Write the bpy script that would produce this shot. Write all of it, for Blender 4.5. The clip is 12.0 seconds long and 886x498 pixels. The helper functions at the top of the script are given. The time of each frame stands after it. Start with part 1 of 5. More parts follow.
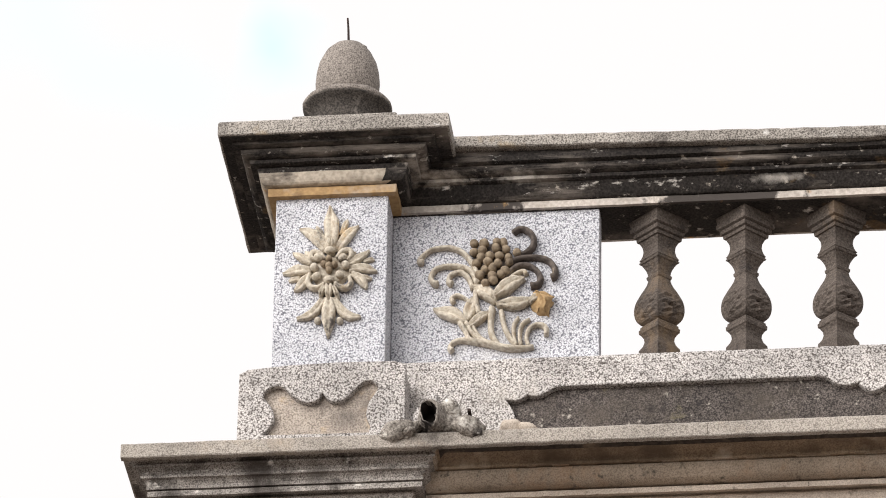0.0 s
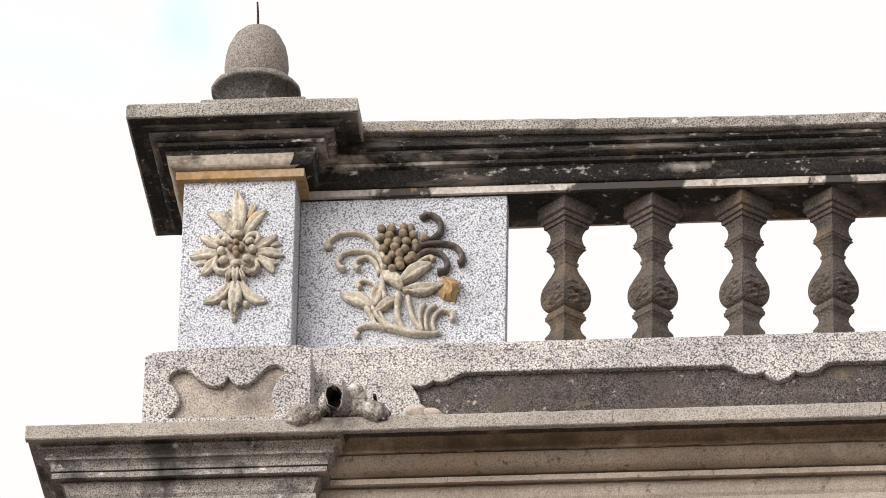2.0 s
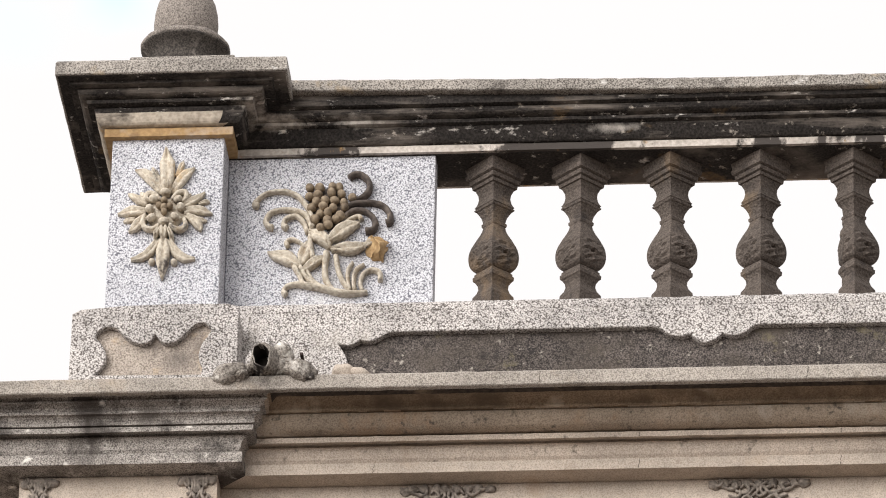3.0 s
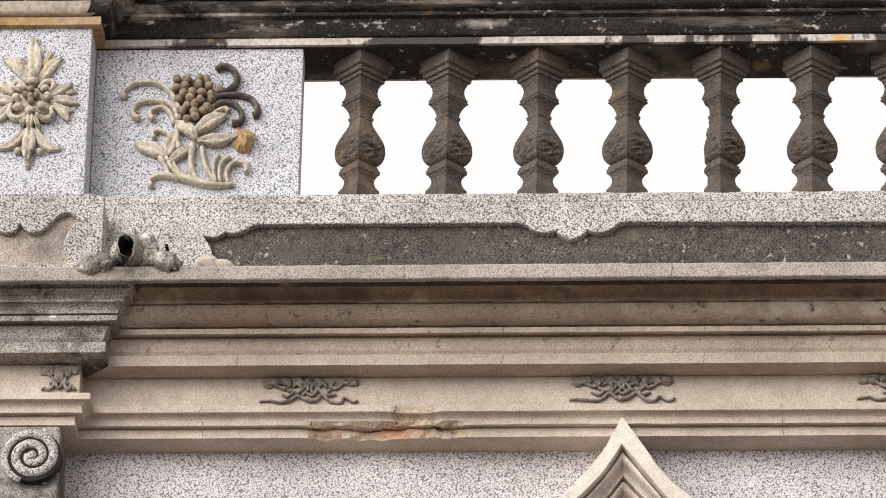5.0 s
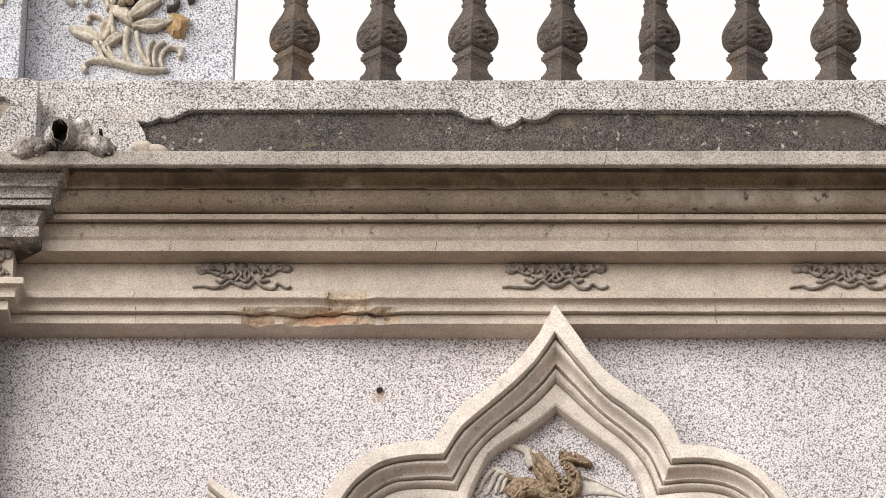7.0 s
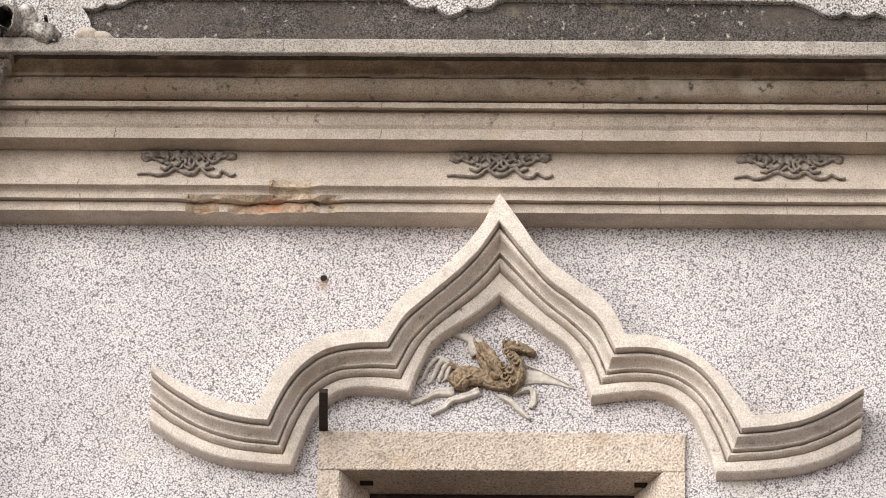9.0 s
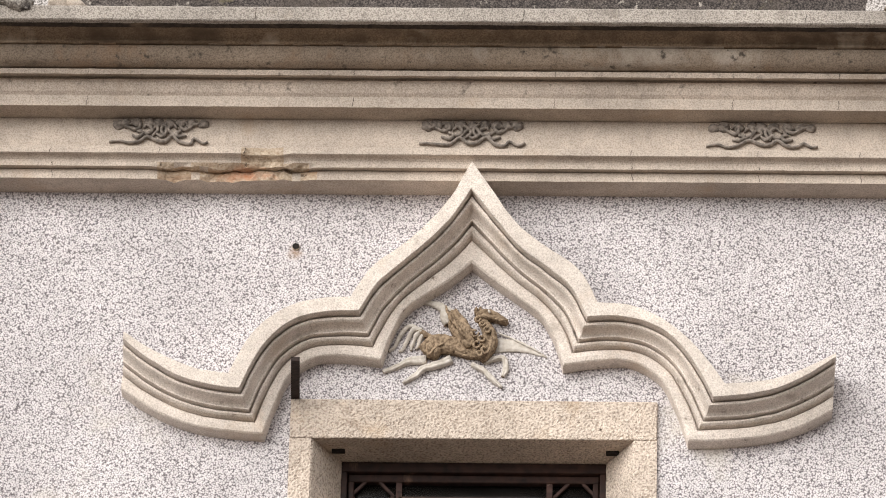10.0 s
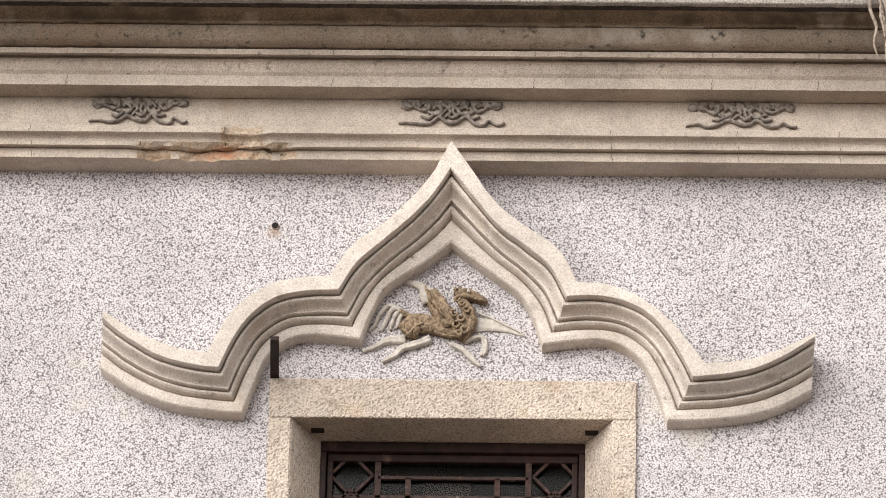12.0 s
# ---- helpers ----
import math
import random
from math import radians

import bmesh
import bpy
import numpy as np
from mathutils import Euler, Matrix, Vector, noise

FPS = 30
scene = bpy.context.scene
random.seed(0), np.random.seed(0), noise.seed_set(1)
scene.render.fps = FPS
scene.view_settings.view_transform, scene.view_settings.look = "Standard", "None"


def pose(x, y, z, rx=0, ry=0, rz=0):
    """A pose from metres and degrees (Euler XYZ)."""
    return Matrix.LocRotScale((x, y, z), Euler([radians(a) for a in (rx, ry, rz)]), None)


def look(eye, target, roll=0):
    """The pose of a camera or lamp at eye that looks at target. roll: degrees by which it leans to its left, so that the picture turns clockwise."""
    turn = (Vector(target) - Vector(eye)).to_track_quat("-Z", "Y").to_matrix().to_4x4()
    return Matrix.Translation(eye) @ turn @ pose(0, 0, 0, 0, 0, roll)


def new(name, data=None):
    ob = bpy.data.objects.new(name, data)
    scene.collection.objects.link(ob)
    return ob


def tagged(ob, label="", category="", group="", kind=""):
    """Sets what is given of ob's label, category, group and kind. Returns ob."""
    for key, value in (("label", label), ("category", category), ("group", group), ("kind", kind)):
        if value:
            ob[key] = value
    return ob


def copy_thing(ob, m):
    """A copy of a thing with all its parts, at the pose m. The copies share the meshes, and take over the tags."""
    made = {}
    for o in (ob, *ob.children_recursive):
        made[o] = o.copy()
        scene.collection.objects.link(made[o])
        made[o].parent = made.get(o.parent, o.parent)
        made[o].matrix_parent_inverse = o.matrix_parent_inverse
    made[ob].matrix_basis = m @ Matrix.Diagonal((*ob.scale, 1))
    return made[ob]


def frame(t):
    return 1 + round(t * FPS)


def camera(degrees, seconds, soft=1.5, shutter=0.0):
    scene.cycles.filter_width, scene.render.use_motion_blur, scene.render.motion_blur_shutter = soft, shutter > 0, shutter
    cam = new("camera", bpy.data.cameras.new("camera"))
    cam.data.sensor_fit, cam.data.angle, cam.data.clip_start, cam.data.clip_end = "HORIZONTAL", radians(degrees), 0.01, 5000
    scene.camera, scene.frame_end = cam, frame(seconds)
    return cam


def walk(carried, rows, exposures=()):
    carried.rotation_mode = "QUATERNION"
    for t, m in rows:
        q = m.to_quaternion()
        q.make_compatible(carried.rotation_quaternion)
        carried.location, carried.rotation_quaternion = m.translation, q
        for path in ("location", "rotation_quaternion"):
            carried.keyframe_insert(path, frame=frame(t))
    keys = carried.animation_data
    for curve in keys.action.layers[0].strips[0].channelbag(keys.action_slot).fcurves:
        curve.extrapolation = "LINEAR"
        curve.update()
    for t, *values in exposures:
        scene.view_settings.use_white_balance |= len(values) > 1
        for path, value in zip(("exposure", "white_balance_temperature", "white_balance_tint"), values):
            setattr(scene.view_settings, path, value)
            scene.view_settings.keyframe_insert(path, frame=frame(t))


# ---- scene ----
# A turn on the spot with a long lens: azimuth from straight ahead, elevation, roll, in degrees.
cam = camera(7.178, 12.0, soft=1.0)
EYE = (0.0, 0.0, 1.6)
ROWS = [
    (0, -6.5608, 29.6344, -0.8948),
    (0.5, -6.4859, 29.6344, -0.9028),
    (1, -6.2894, 29.6265, -0.9859),
    (1.5, -6.0219, 29.6087, -1.0301),
    (2, -5.6923, 29.5291, -1.0971),
    (2.5, -5.3357, 29.3723, -1.1230),
    (3, -5.0154, 29.2139, -1.2125),
    (3.2, -4.8599, 29.1307, -1.2437),
    (4.8, -3.8298, 28.4734, -1.3575),
    (5, -3.7503, 28.3808, -1.4140),
    (5.5, -3.5199, 28.1739, -1.4362),
    (6, -3.3359, 27.9823, -1.4765),
    (6.5, -3.2242, 27.7305, -1.4467),
    (7, -3.1169, 27.4755, -1.4666),
    (7.5, -3.0008, 27.2309, -1.4545),
    (7.7, -2.9482, 27.1077, -1.3830),
    (9.3, -2.4990, 26.5006, -1.5047),
    (9.5, -2.4415, 26.4458, -1.4626),
    (10, -2.3244, 26.3307, -1.4723),
    (10.5, -2.2525, 26.2917, -1.4827),
    (11, -2.2061, 26.2607, -1.5493),
    (11.5, -2.1721, 26.2100, -1.4510),
    (12, -2.1333, 26.1682, -1.4442),
]
walk(cam, [(t, pose(*EYE, 90 + el, 0, -az) @ pose(0, 0, 0, 0, 0, -roll)) for t, az, el, roll in ROWS])

# ---- light: bright thin overcast, soft sun high to the left of the camera ----
SUN_AZ, SUN_EL = radians(216), radians(18)
world = bpy.data.worlds.new("world")
scene.world = world
world.use_nodes = True
wn, wl = world.node_tree.nodes, world.node_tree.links
wn.clear()
sky = wn.new("ShaderNodeTexSky")
sky.sky_type, sky.sun_disc, sky.sun_elevation, sky.sun_rotation = "NISHITA", False, SUN_EL, SUN_AZ
coord = wn.new("ShaderNodeTexCoord")
clouds = wn.new("ShaderNodeTexNoise")
clouds.inputs["Scale"].default_value, clouds.inputs["Detail"].default_value = 11.0, 3.0
thin = wn.new("ShaderNodeValToRGB")
thin.color_ramp.elements[0].position, thin.color_ramp.elements[1].position = 0.28, 0.42
thin.color_ramp.elements[0].color = (0.8, 0.8, 0.8, 1)
dim = wn.new("ShaderNodeMix")
dim.data_type = "RGBA"
dim.blend_type = "MULTIPLY"
dim.inputs["Factor"].default_value = 1.0
dim.inputs["B"].default_value = (0.40, 0.66, 0.46, 1)
cover = wn.new("ShaderNodeMix")
cover.data_type = "RGBA"
cover.inputs["B"].default_value = (1.02, 0.99, 0.985, 1)
back = wn.new("ShaderNodeBackground")
back.inputs["Strength"].default_value = 1.0
wout = wn.new("ShaderNodeOutputWorld")
wl.new(coord.outputs["Generated"], clouds.inputs["Vector"])
wl.new(clouds.outputs["Fac"], thin.inputs["Fac"])
wl.new(sky.outputs["Color"], dim.inputs["A"])
wl.new(dim.outputs["Result"], cover.inputs["A"])
# a thin blue gap in the cloud
gap = wn.new("ShaderNodeVectorMath")
gap.operation = "DISTANCE"
gap.inputs[1].default_value = (-0.1222, 0.8463, 0.5185)
edge = wn.new("ShaderNodeTexNoise")
edge.inputs["Scale"].default_value, edge.inputs["Detail"].default_value = 60.0, 3.0
ragged = wn.new("ShaderNodeMath")
ragged.operation = "MULTIPLY_ADD"
ragged.inputs[1].default_value = 0.014
wide = wn.new("ShaderNodeMapRange")
wide.interpolation_type = "SMOOTHSTEP"
wide.inputs["From Min"].default_value, wide.inputs["From Max"].default_value = 0.006, 0.016
wide.inputs["To Min"].default_value, wide.inputs["To Max"].default_value = 0.66, 1.0
closed = wn.new("ShaderNodeMath")
closed.operation = "MULTIPLY"
wl.new(coord.outputs["Generated"], gap.inputs[0])
wl.new(coord.outputs["Generated"], edge.inputs["Vector"])
wl.new(edge.outputs["Fac"], ragged.inputs[0])
wl.new(gap.outputs["Value"], ragged.inputs[2])
wl.new(ragged.outputs["Value"], wide.inputs["Value"])
wl.new(thin.outputs["Color"], closed.inputs[0])
wl.new(wide.outputs["Result"], closed.inputs[1])
wl.new(closed.outputs["Value"], cover.inputs["Factor"])
wl.new(cover.outputs["Result"], back.inputs["Color"])
wl.new(back.outputs["Background"], wout.inputs["Surface"])
sun = new("sun", bpy.data.lights.new("sun", "SUN"))
sun.data.energy, sun.data.angle, sun.data.color = 4.3, radians(58), (1.0, 0.965, 0.93)
sun.matrix_world = look((-11.7, -16.1, 6.4), (0, 0, 0))
scene.view_settings.exposure = 0.0


# ---- materials ----
def mix_node(nodes, mode="MIX"):
    n = nodes.new("ShaderNodeMix")
    n.data_type, n.blend_type = "RGBA", mode
    return n


def ramp_node(nodes, lo, hi, a=0.0, b=1.0):
    n = nodes.new("ShaderNodeValToRGB")
    n.color_ramp.elements[0].position, n.color_ramp.elements[1].position = lo, hi
    n.color_ramp.elements[0].color, n.color_ramp.elements[1].color = (a, a, a, 1), (b, b, b, 1)
    return n


def stone(name, light, dark, grain=150.0, edge=(0.42, 0.58), tone=0.25, stains=(), rough=0.9, bump=0.4, metal=0.0, mid=0.16, pebbles=0.0, spots=()):
    """Grain of two colours, a broad tone, and stains (colour, scale, low, high, stretch in z); pebbles: chips to the metre; spots: single stains (x, z, half width, half height, colour)."""
    m = bpy.data.materials.new(name)
    m.use_nodes = True
    nt, ln = m.node_tree.nodes, m.node_tree.links
    bsdf = nt["Principled BSDF"]
    geo = nt.new("ShaderNodeNewGeometry")
    pos = geo.outputs["Position"]
    fine = nt.new("ShaderNodeTexNoise")
    fine.inputs["Scale"].default_value, fine.inputs["Detail"].default_value, fine.inputs["Roughness"].default_value = grain, 1.6, 0.5
    tilt = nt.new("ShaderNodeMapping")
    tilt.inputs["Rotation"].default_value, tilt.inputs["Location"].default_value = (0.62, 0.37, 0.91), (0.137, 0.291, 0.443)
    ln.new(pos, tilt.inputs["Vector"])
    pos = tilt.outputs["Vector"]
    ln.new(pos, fine.inputs["Vector"])
    fr = ramp_node(nt, *edge)
    height = fine.outputs["Fac"]
    if pebbles:
        chips = nt.new("ShaderNodeTexVoronoi")
        chips.inputs["Scale"].default_value = pebbles
        ln.new(pos, chips.inputs["Vector"])
        dome = nt.new("ShaderNodeMapRange")
        dome.inputs["From Min"].default_value, dome.inputs["From Max"].default_value = 0.85, 0.1
        ln.new(chips.outputs["Distance"], dome.inputs["Value"])
        both = nt.new("ShaderNodeMix")
        both.inputs["Factor"].default_value = 0.5
        ln.new(height, both.inputs["A"])
        ln.new(dome.outputs["Result"], both.inputs["B"])
        height = both.outputs["Result"]
    ln.new(height, fr.inputs["Fac"])
    col = mix_node(nt)
    col.inputs["A"].default_value, col.inputs["B"].default_value = (*dark, 1), (*light, 1)
    ln.new(fr.outputs["Color"], col.inputs["Factor"])
    broad = nt.new("ShaderNodeTexNoise")
    broad.inputs["Scale"].default_value, broad.inputs["Detail"].default_value = 3.2, 5.0
    ln.new(pos, broad.inputs["Vector"])
    br = ramp_node(nt, 0.3, 0.7, 1.0 - tone, 1.0)
    ln.new(broad.outputs["Fac"], br.inputs["Fac"])
    mul = mix_node(nt, "MULTIPLY")
    mul.inputs["Factor"].default_value = 1.0
    ln.new(col.outputs["Result"], mul.inputs["A"])
    ln.new(br.outputs["Color"], mul.inputs["B"])
    patch = nt.new("ShaderNodeTexNoise")
    patch.inputs["Scale"].default_value, patch.inputs["Detail"].default_value, patch.inputs["Roughness"].default_value = 26.0, 4.0, 0.7
    ln.new(geo.outputs["Position"], patch.inputs["Vector"])
    pr = ramp_node(nt, 0.34, 0.62, 1.0 - mid, 1.0)
    ln.new(patch.outputs["Fac"], pr.inputs["Fac"])
    mul2 = mix_node(nt, "MULTIPLY")
    mul2.inputs["Factor"].default_value = 1.0
    ln.new(mul.outputs["Result"], mul2.inputs["A"])
    ln.new(pr.outputs["Color"], mul2.inputs["B"])
    last = mul2.outputs["Result"]
    for k, (colour, scale, lo, hi, squeeze) in enumerate(stains):
        place = nt.new("ShaderNodeMapping")
        place.inputs["Location"].default_value = (3.1 * k + 0.7, 1.7 * k, 2.3 * k)
        place.inputs["Scale"].default_value = (1, 1, squeeze)
        ln.new(geo.outputs["Position"], place.inputs["Vector"])
        blot = nt.new("ShaderNodeTexNoise")
        blot.inputs["Scale"].default_value, blot.inputs["Detail"].default_value, blot.inputs["Roughness"].default_value = scale, 7.0, 0.65
        ln.new(place.outputs["Vector"], blot.inputs["Vector"])
        sr = ramp_node(nt, lo, hi)
        ln.new(blot.outputs["Fac"], sr.inputs["Fac"])
        add = mix_node(nt)
        add.inputs["B"].default_value = (*colour, 1)
        ln.new(sr.outputs["Color"], add.inputs["Factor"])
        ln.new(last, add.inputs["A"])
        last = add.outputs["Result"]
    for x, z, wide, tall, colour in spots:
        place = nt.new("ShaderNodeVectorMath")
        place.operation = "MULTIPLY_ADD"
        place.inputs[1].default_value, place.inputs[2].default_value = (1 / wide, 0, 1 / tall), (-x / wide, 0, -z / tall)
        ln.new(geo.outputs["Position"], place.inputs[0])
        far = nt.new("ShaderNodeVectorMath")
        far.operation = "LENGTH"
        ln.new(place.outputs["Vector"], far.inputs[0])
        torn = nt.new("ShaderNodeMath")
        torn.operation = "MULTIPLY_ADD"
        torn.inputs[1].default_value = -3.0
        ln.new(patch.outputs["Fac"], torn.inputs[0])
        ln.new(far.outputs["Value"], torn.inputs[2])
        rim = nt.new("ShaderNodeMapRange")
        rim.inputs["From Min"].default_value, rim.inputs["From Max"].default_value = -0.3, -1.5
        rim.inputs["To Max"].default_value = 0.75
        ln.new(torn.outputs["Value"], rim.inputs["Value"])
        add = mix_node(nt)
        add.inputs["B"].default_value = (*colour, 1)
        ln.new(rim.outputs["Result"], add.inputs["Factor"])
        ln.new(last, add.inputs["A"])
        last = add.outputs["Result"]
    ln.new(last, bsdf.inputs["Base Color"])
    bsdf.inputs["Roughness"].default_value, bsdf.inputs["Metallic"].default_value = rough, metal
    bsdf.inputs["Specular IOR Level"].default_value = 0.25
    if bump:
        bp = nt.new("ShaderNodeBump")
        bp.inputs["Strength"].default_value, bp.inputs["Distance"].default_value = bump, 0.004
        ln.new(height, bp.inputs["Height"])
        ln.new(bp.outputs["Normal"], bsdf.inputs["Normal"])
    return m


GRANOLITH = stone("washed_granolithic_render", (0.80, 0.755, 0.76), (0.17, 0.149, 0.157), 310, (0.27, 0.58), 0.16,
                  [((0.62, 0.57, 0.49), 2.2, 0.60, 0.85, 1.0)], pebbles=185,
                  spots=[(-1.183, 10.749, 0.022, 0.026, (0.34, 0.22, 0.14))])
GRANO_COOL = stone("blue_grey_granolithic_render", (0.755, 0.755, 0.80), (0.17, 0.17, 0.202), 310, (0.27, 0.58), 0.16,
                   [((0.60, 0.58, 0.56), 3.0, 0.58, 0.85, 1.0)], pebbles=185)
LIME = stone("pale_pebble_render", (0.77, 0.725, 0.70), (0.13, 0.112, 0.104), 290, (0.29, 0.60), 0.30,
             [((0.44, 0.40, 0.36), 5.0, 0.56, 0.80, 0.8), ((0.10, 0.086, 0.078), 30.0, 0.62, 0.70, 1.0)], mid=0.28, pebbles=180,
             spots=[(-2.16, 11.33, 0.05, 0.06, (0.11, 0.095, 0.085)), (-2.03, 11.32, 0.06, 0.04, (0.13, 0.11, 0.10))])
FASCIA = stone("grey_buff_drip_stone", (0.55, 0.495, 0.44), (0.26, 0.228, 0.20), 300, (0.28, 0.60), 0.36,
               [((0.14, 0.12, 0.10), 8.0, 0.58, 0.76, 1.0), ((0.45, 0.36, 0.27), 3.0, 0.58, 0.78, 1.0)], pebbles=210,
               spots=[(-2.097, 11.334, 0.055, 0.06, (0.045, 0.038, 0.034)), (-2.19, 11.344, 0.05, 0.015, (0.07, 0.06, 0.05))])
SUNK = stone("lichen_grey_render", (0.235, 0.20, 0.182), (0.045, 0.038, 0.036), 150, (0.30, 0.72), 0.45,
             [((0.032, 0.028, 0.028), 17.0, 0.61, 0.67, 1.0), ((0.42, 0.38, 0.335), 40.0, 0.61, 0.70, 1.0), ((0.085, 0.07, 0.058), 4.0, 0.50, 0.70, 1.0), ((0.19, 0.165, 0.10), 6.0, 0.62, 0.72, 1.0)], mid=0.45, pebbles=200,
             spots=[(-1.492, 11.597, 0.016, 0.018, (0.02, 0.018, 0.018)), (-1.455, 11.592, 0.010, 0.012, (0.02, 0.018, 0.018)), (-0.972, 11.748, 0.018, 0.012, (0.022, 0.02, 0.02))])
SUNK_WARM = stone("buff_sunk_render", (0.60, 0.52, 0.45), (0.27, 0.225, 0.19), 200, (0.34, 0.60), 0.3,
                  [((0.58, 0.42, 0.25), 7.0, 0.52, 0.72, 1.0), ((0.12, 0.10, 0.092), 9.0, 0.53, 0.72, 0.6)],
                  spots=[(-2.399, 11.536, 0.05, 0.04, (0.10, 0.085, 0.078)), (-2.329, 11.585, 0.025, 0.04, (0.12, 0.10, 0.09))])
CEMENT = stone("buff_cement", (0.70, 0.595, 0.505), (0.46, 0.38, 0.315), 230, (0.34, 0.60), 0.30,
               [((0.34, 0.26, 0.19), 3.0, 0.54, 0.78, 0.5), ((0.56, 0.37, 0.25), 2.0, 0.62, 0.85, 0.7), ((0.13, 0.11, 0.09), 30.0, 0.60, 0.72, 0.8)])
CEMENT_GREY = stone("grey_weathered_cement", (0.54, 0.495, 0.455), (0.15, 0.132, 0.122), 260, (0.26, 0.62), 0.35,
                    [((0.045, 0.04, 0.037), 7.0, 0.50, 0.66, 1.4), ((0.76, 0.72, 0.67), 22.0, 0.60, 0.70, 1.5), ((0.07, 0.06, 0.055), 3.0, 0.52, 0.66, 0.4)], pebbles=230,
                    spots=[(-2.10, 11.20, 0.07, 0.10, (0.045, 0.04, 0.036)), (-2.449, 11.266, 0.05, 0.04, (0.12, 0.106, 0.097))])
CEMENT_PALE = stone("pale_buff_cement", (0.67, 0.575, 0.49), (0.45, 0.378, 0.315), 230, (0.32, 0.58), 0.28,
                    [((0.42, 0.31, 0.22), 5.0, 0.58, 0.8, 0.6), ((0.26, 0.2, 0.16), 14.0, 0.66, 0.8, 1.0)])
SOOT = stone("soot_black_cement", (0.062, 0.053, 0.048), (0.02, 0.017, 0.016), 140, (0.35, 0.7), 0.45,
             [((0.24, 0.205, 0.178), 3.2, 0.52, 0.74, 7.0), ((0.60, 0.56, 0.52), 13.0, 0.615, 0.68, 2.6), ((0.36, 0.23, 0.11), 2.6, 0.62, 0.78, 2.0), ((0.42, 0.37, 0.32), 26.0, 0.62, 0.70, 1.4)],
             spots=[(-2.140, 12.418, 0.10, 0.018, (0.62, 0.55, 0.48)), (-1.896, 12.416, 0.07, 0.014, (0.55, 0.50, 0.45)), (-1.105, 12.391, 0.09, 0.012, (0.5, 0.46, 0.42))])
CAP_STONE = stone("lichen_speckled_cap", (0.52, 0.475, 0.43), (0.10, 0.086, 0.077), 210, (0.32, 0.62), 0.38,
                  [((0.07, 0.06, 0.055), 9.0, 0.57, 0.70, 1.0), ((0.80, 0.77, 0.74), 10.0, 0.60, 0.70, 1.5), ((0.42, 0.32, 0.2), 6.0, 0.60, 0.75, 1.0)])
BUFF_MOULD = stone("buff_stained_mould", (0.66, 0.58, 0.48), (0.44, 0.37, 0.30), 80, (0.3, 0.7), 0.3,
                   [((0.085, 0.07, 0.06), 4.5, 0.50, 0.62, 2.2), ((0.50, 0.30, 0.14), 7.0, 0.60, 0.70, 1.4)])
OCHRE = stone("ochre_band", (0.52, 0.345, 0.17), (0.38, 0.24, 0.12), 70, (0.3, 0.7), 0.25,
              [((0.12, 0.08, 0.06), 8.0, 0.55, 0.72, 1.0), ((0.5, 0.43, 0.37), 6.0, 0.56, 0.72, 1.0)])
PATCHY = stone("patchy_whitewashed_band", (0.70, 0.64, 0.585), (0.48, 0.42, 0.37), 90, (0.3, 0.7), 0.25,
               [((0.07, 0.06, 0.055), 3.6, 0.52, 0.55, 0.6), ((0.60, 0.36, 0.15), 4.6, 0.58, 0.64, 0.7), ((0.05, 0.045, 0.04), 14.0, 0.60, 0.66, 0.6)])
BAL_STONE = stone("dark_brown_cast_stone", (0.18, 0.148, 0.128), (0.085, 0.069, 0.06), 150, (0.32, 0.7), 0.4,
                  [((0.25, 0.17, 0.10), 4.0, 0.58, 0.8, 0.6), ((0.035, 0.03, 0.03), 12.0, 0.58, 0.75, 1.0)], bump=1.0)
DOME_STONE = stone("grey_brown_pebble_dome", (0.38, 0.335, 0.30), (0.14, 0.12, 0.108), 210, (0.34, 0.62), 0.3,
                   [((0.10, 0.085, 0.075), 8.0, 0.58, 0.76, 1.0)])
# darker dome stone: the shade under the collar is put into its colour
DOME_SHADED = stone("shaded_skirt", (0.13, 0.113, 0.10), (0.045, 0.04, 0.037), 180, (0.36, 0.66), 0.3,
                  [((0.34, 0.30, 0.27), 11.0, 0.62, 0.76, 1.0)])
RELIEF = stone("ivory_stucco_relief", (0.76, 0.695, 0.59), (0.47, 0.40, 0.32), 90, (0.3, 0.7), 0.28,
               [((0.32, 0.25, 0.175), 22.0, 0.55, 0.70, 1.0), ((0.09, 0.078, 0.07), 15.0, 0.58, 0.68, 1.0), ((0.62, 0.46, 0.28), 9.0, 0.62, 0.74, 1.0)], bump=1.0)
RELIEF_DARK = stone("blackened_stucco_relief", (0.20, 0.165, 0.145), (0.075, 0.062, 0.056), 60, (0.3, 0.7), 0.3,
                    [((0.40, 0.32, 0.23), 16.0, 0.60, 0.76, 1.0)], bump=0.6)
BERRY = stone("tan_stucco_berries", (0.42, 0.335, 0.24), (0.20, 0.15, 0.105), 60, (0.3, 0.7), 0.3,
              [((0.08, 0.065, 0.055), 26.0, 0.56, 0.72, 1.0)], bump=0.5)
ORNAMENT = stone("grey_stucco_scrolls", (0.40, 0.345, 0.30), (0.18, 0.155, 0.135), 90, (0.3, 0.7), 0.3,
                 [((0.07, 0.06, 0.055), 18.0, 0.54, 0.72, 1.0)], bump=0.5)
BUD = stone("orange_ochre_bud", (0.60, 0.42, 0.23), (0.40, 0.25, 0.12), 80, (0.3, 0.7), 0.2,
            [((0.2, 0.13, 0.08), 20.0, 0.6, 0.72, 1.0)], bump=0.6)
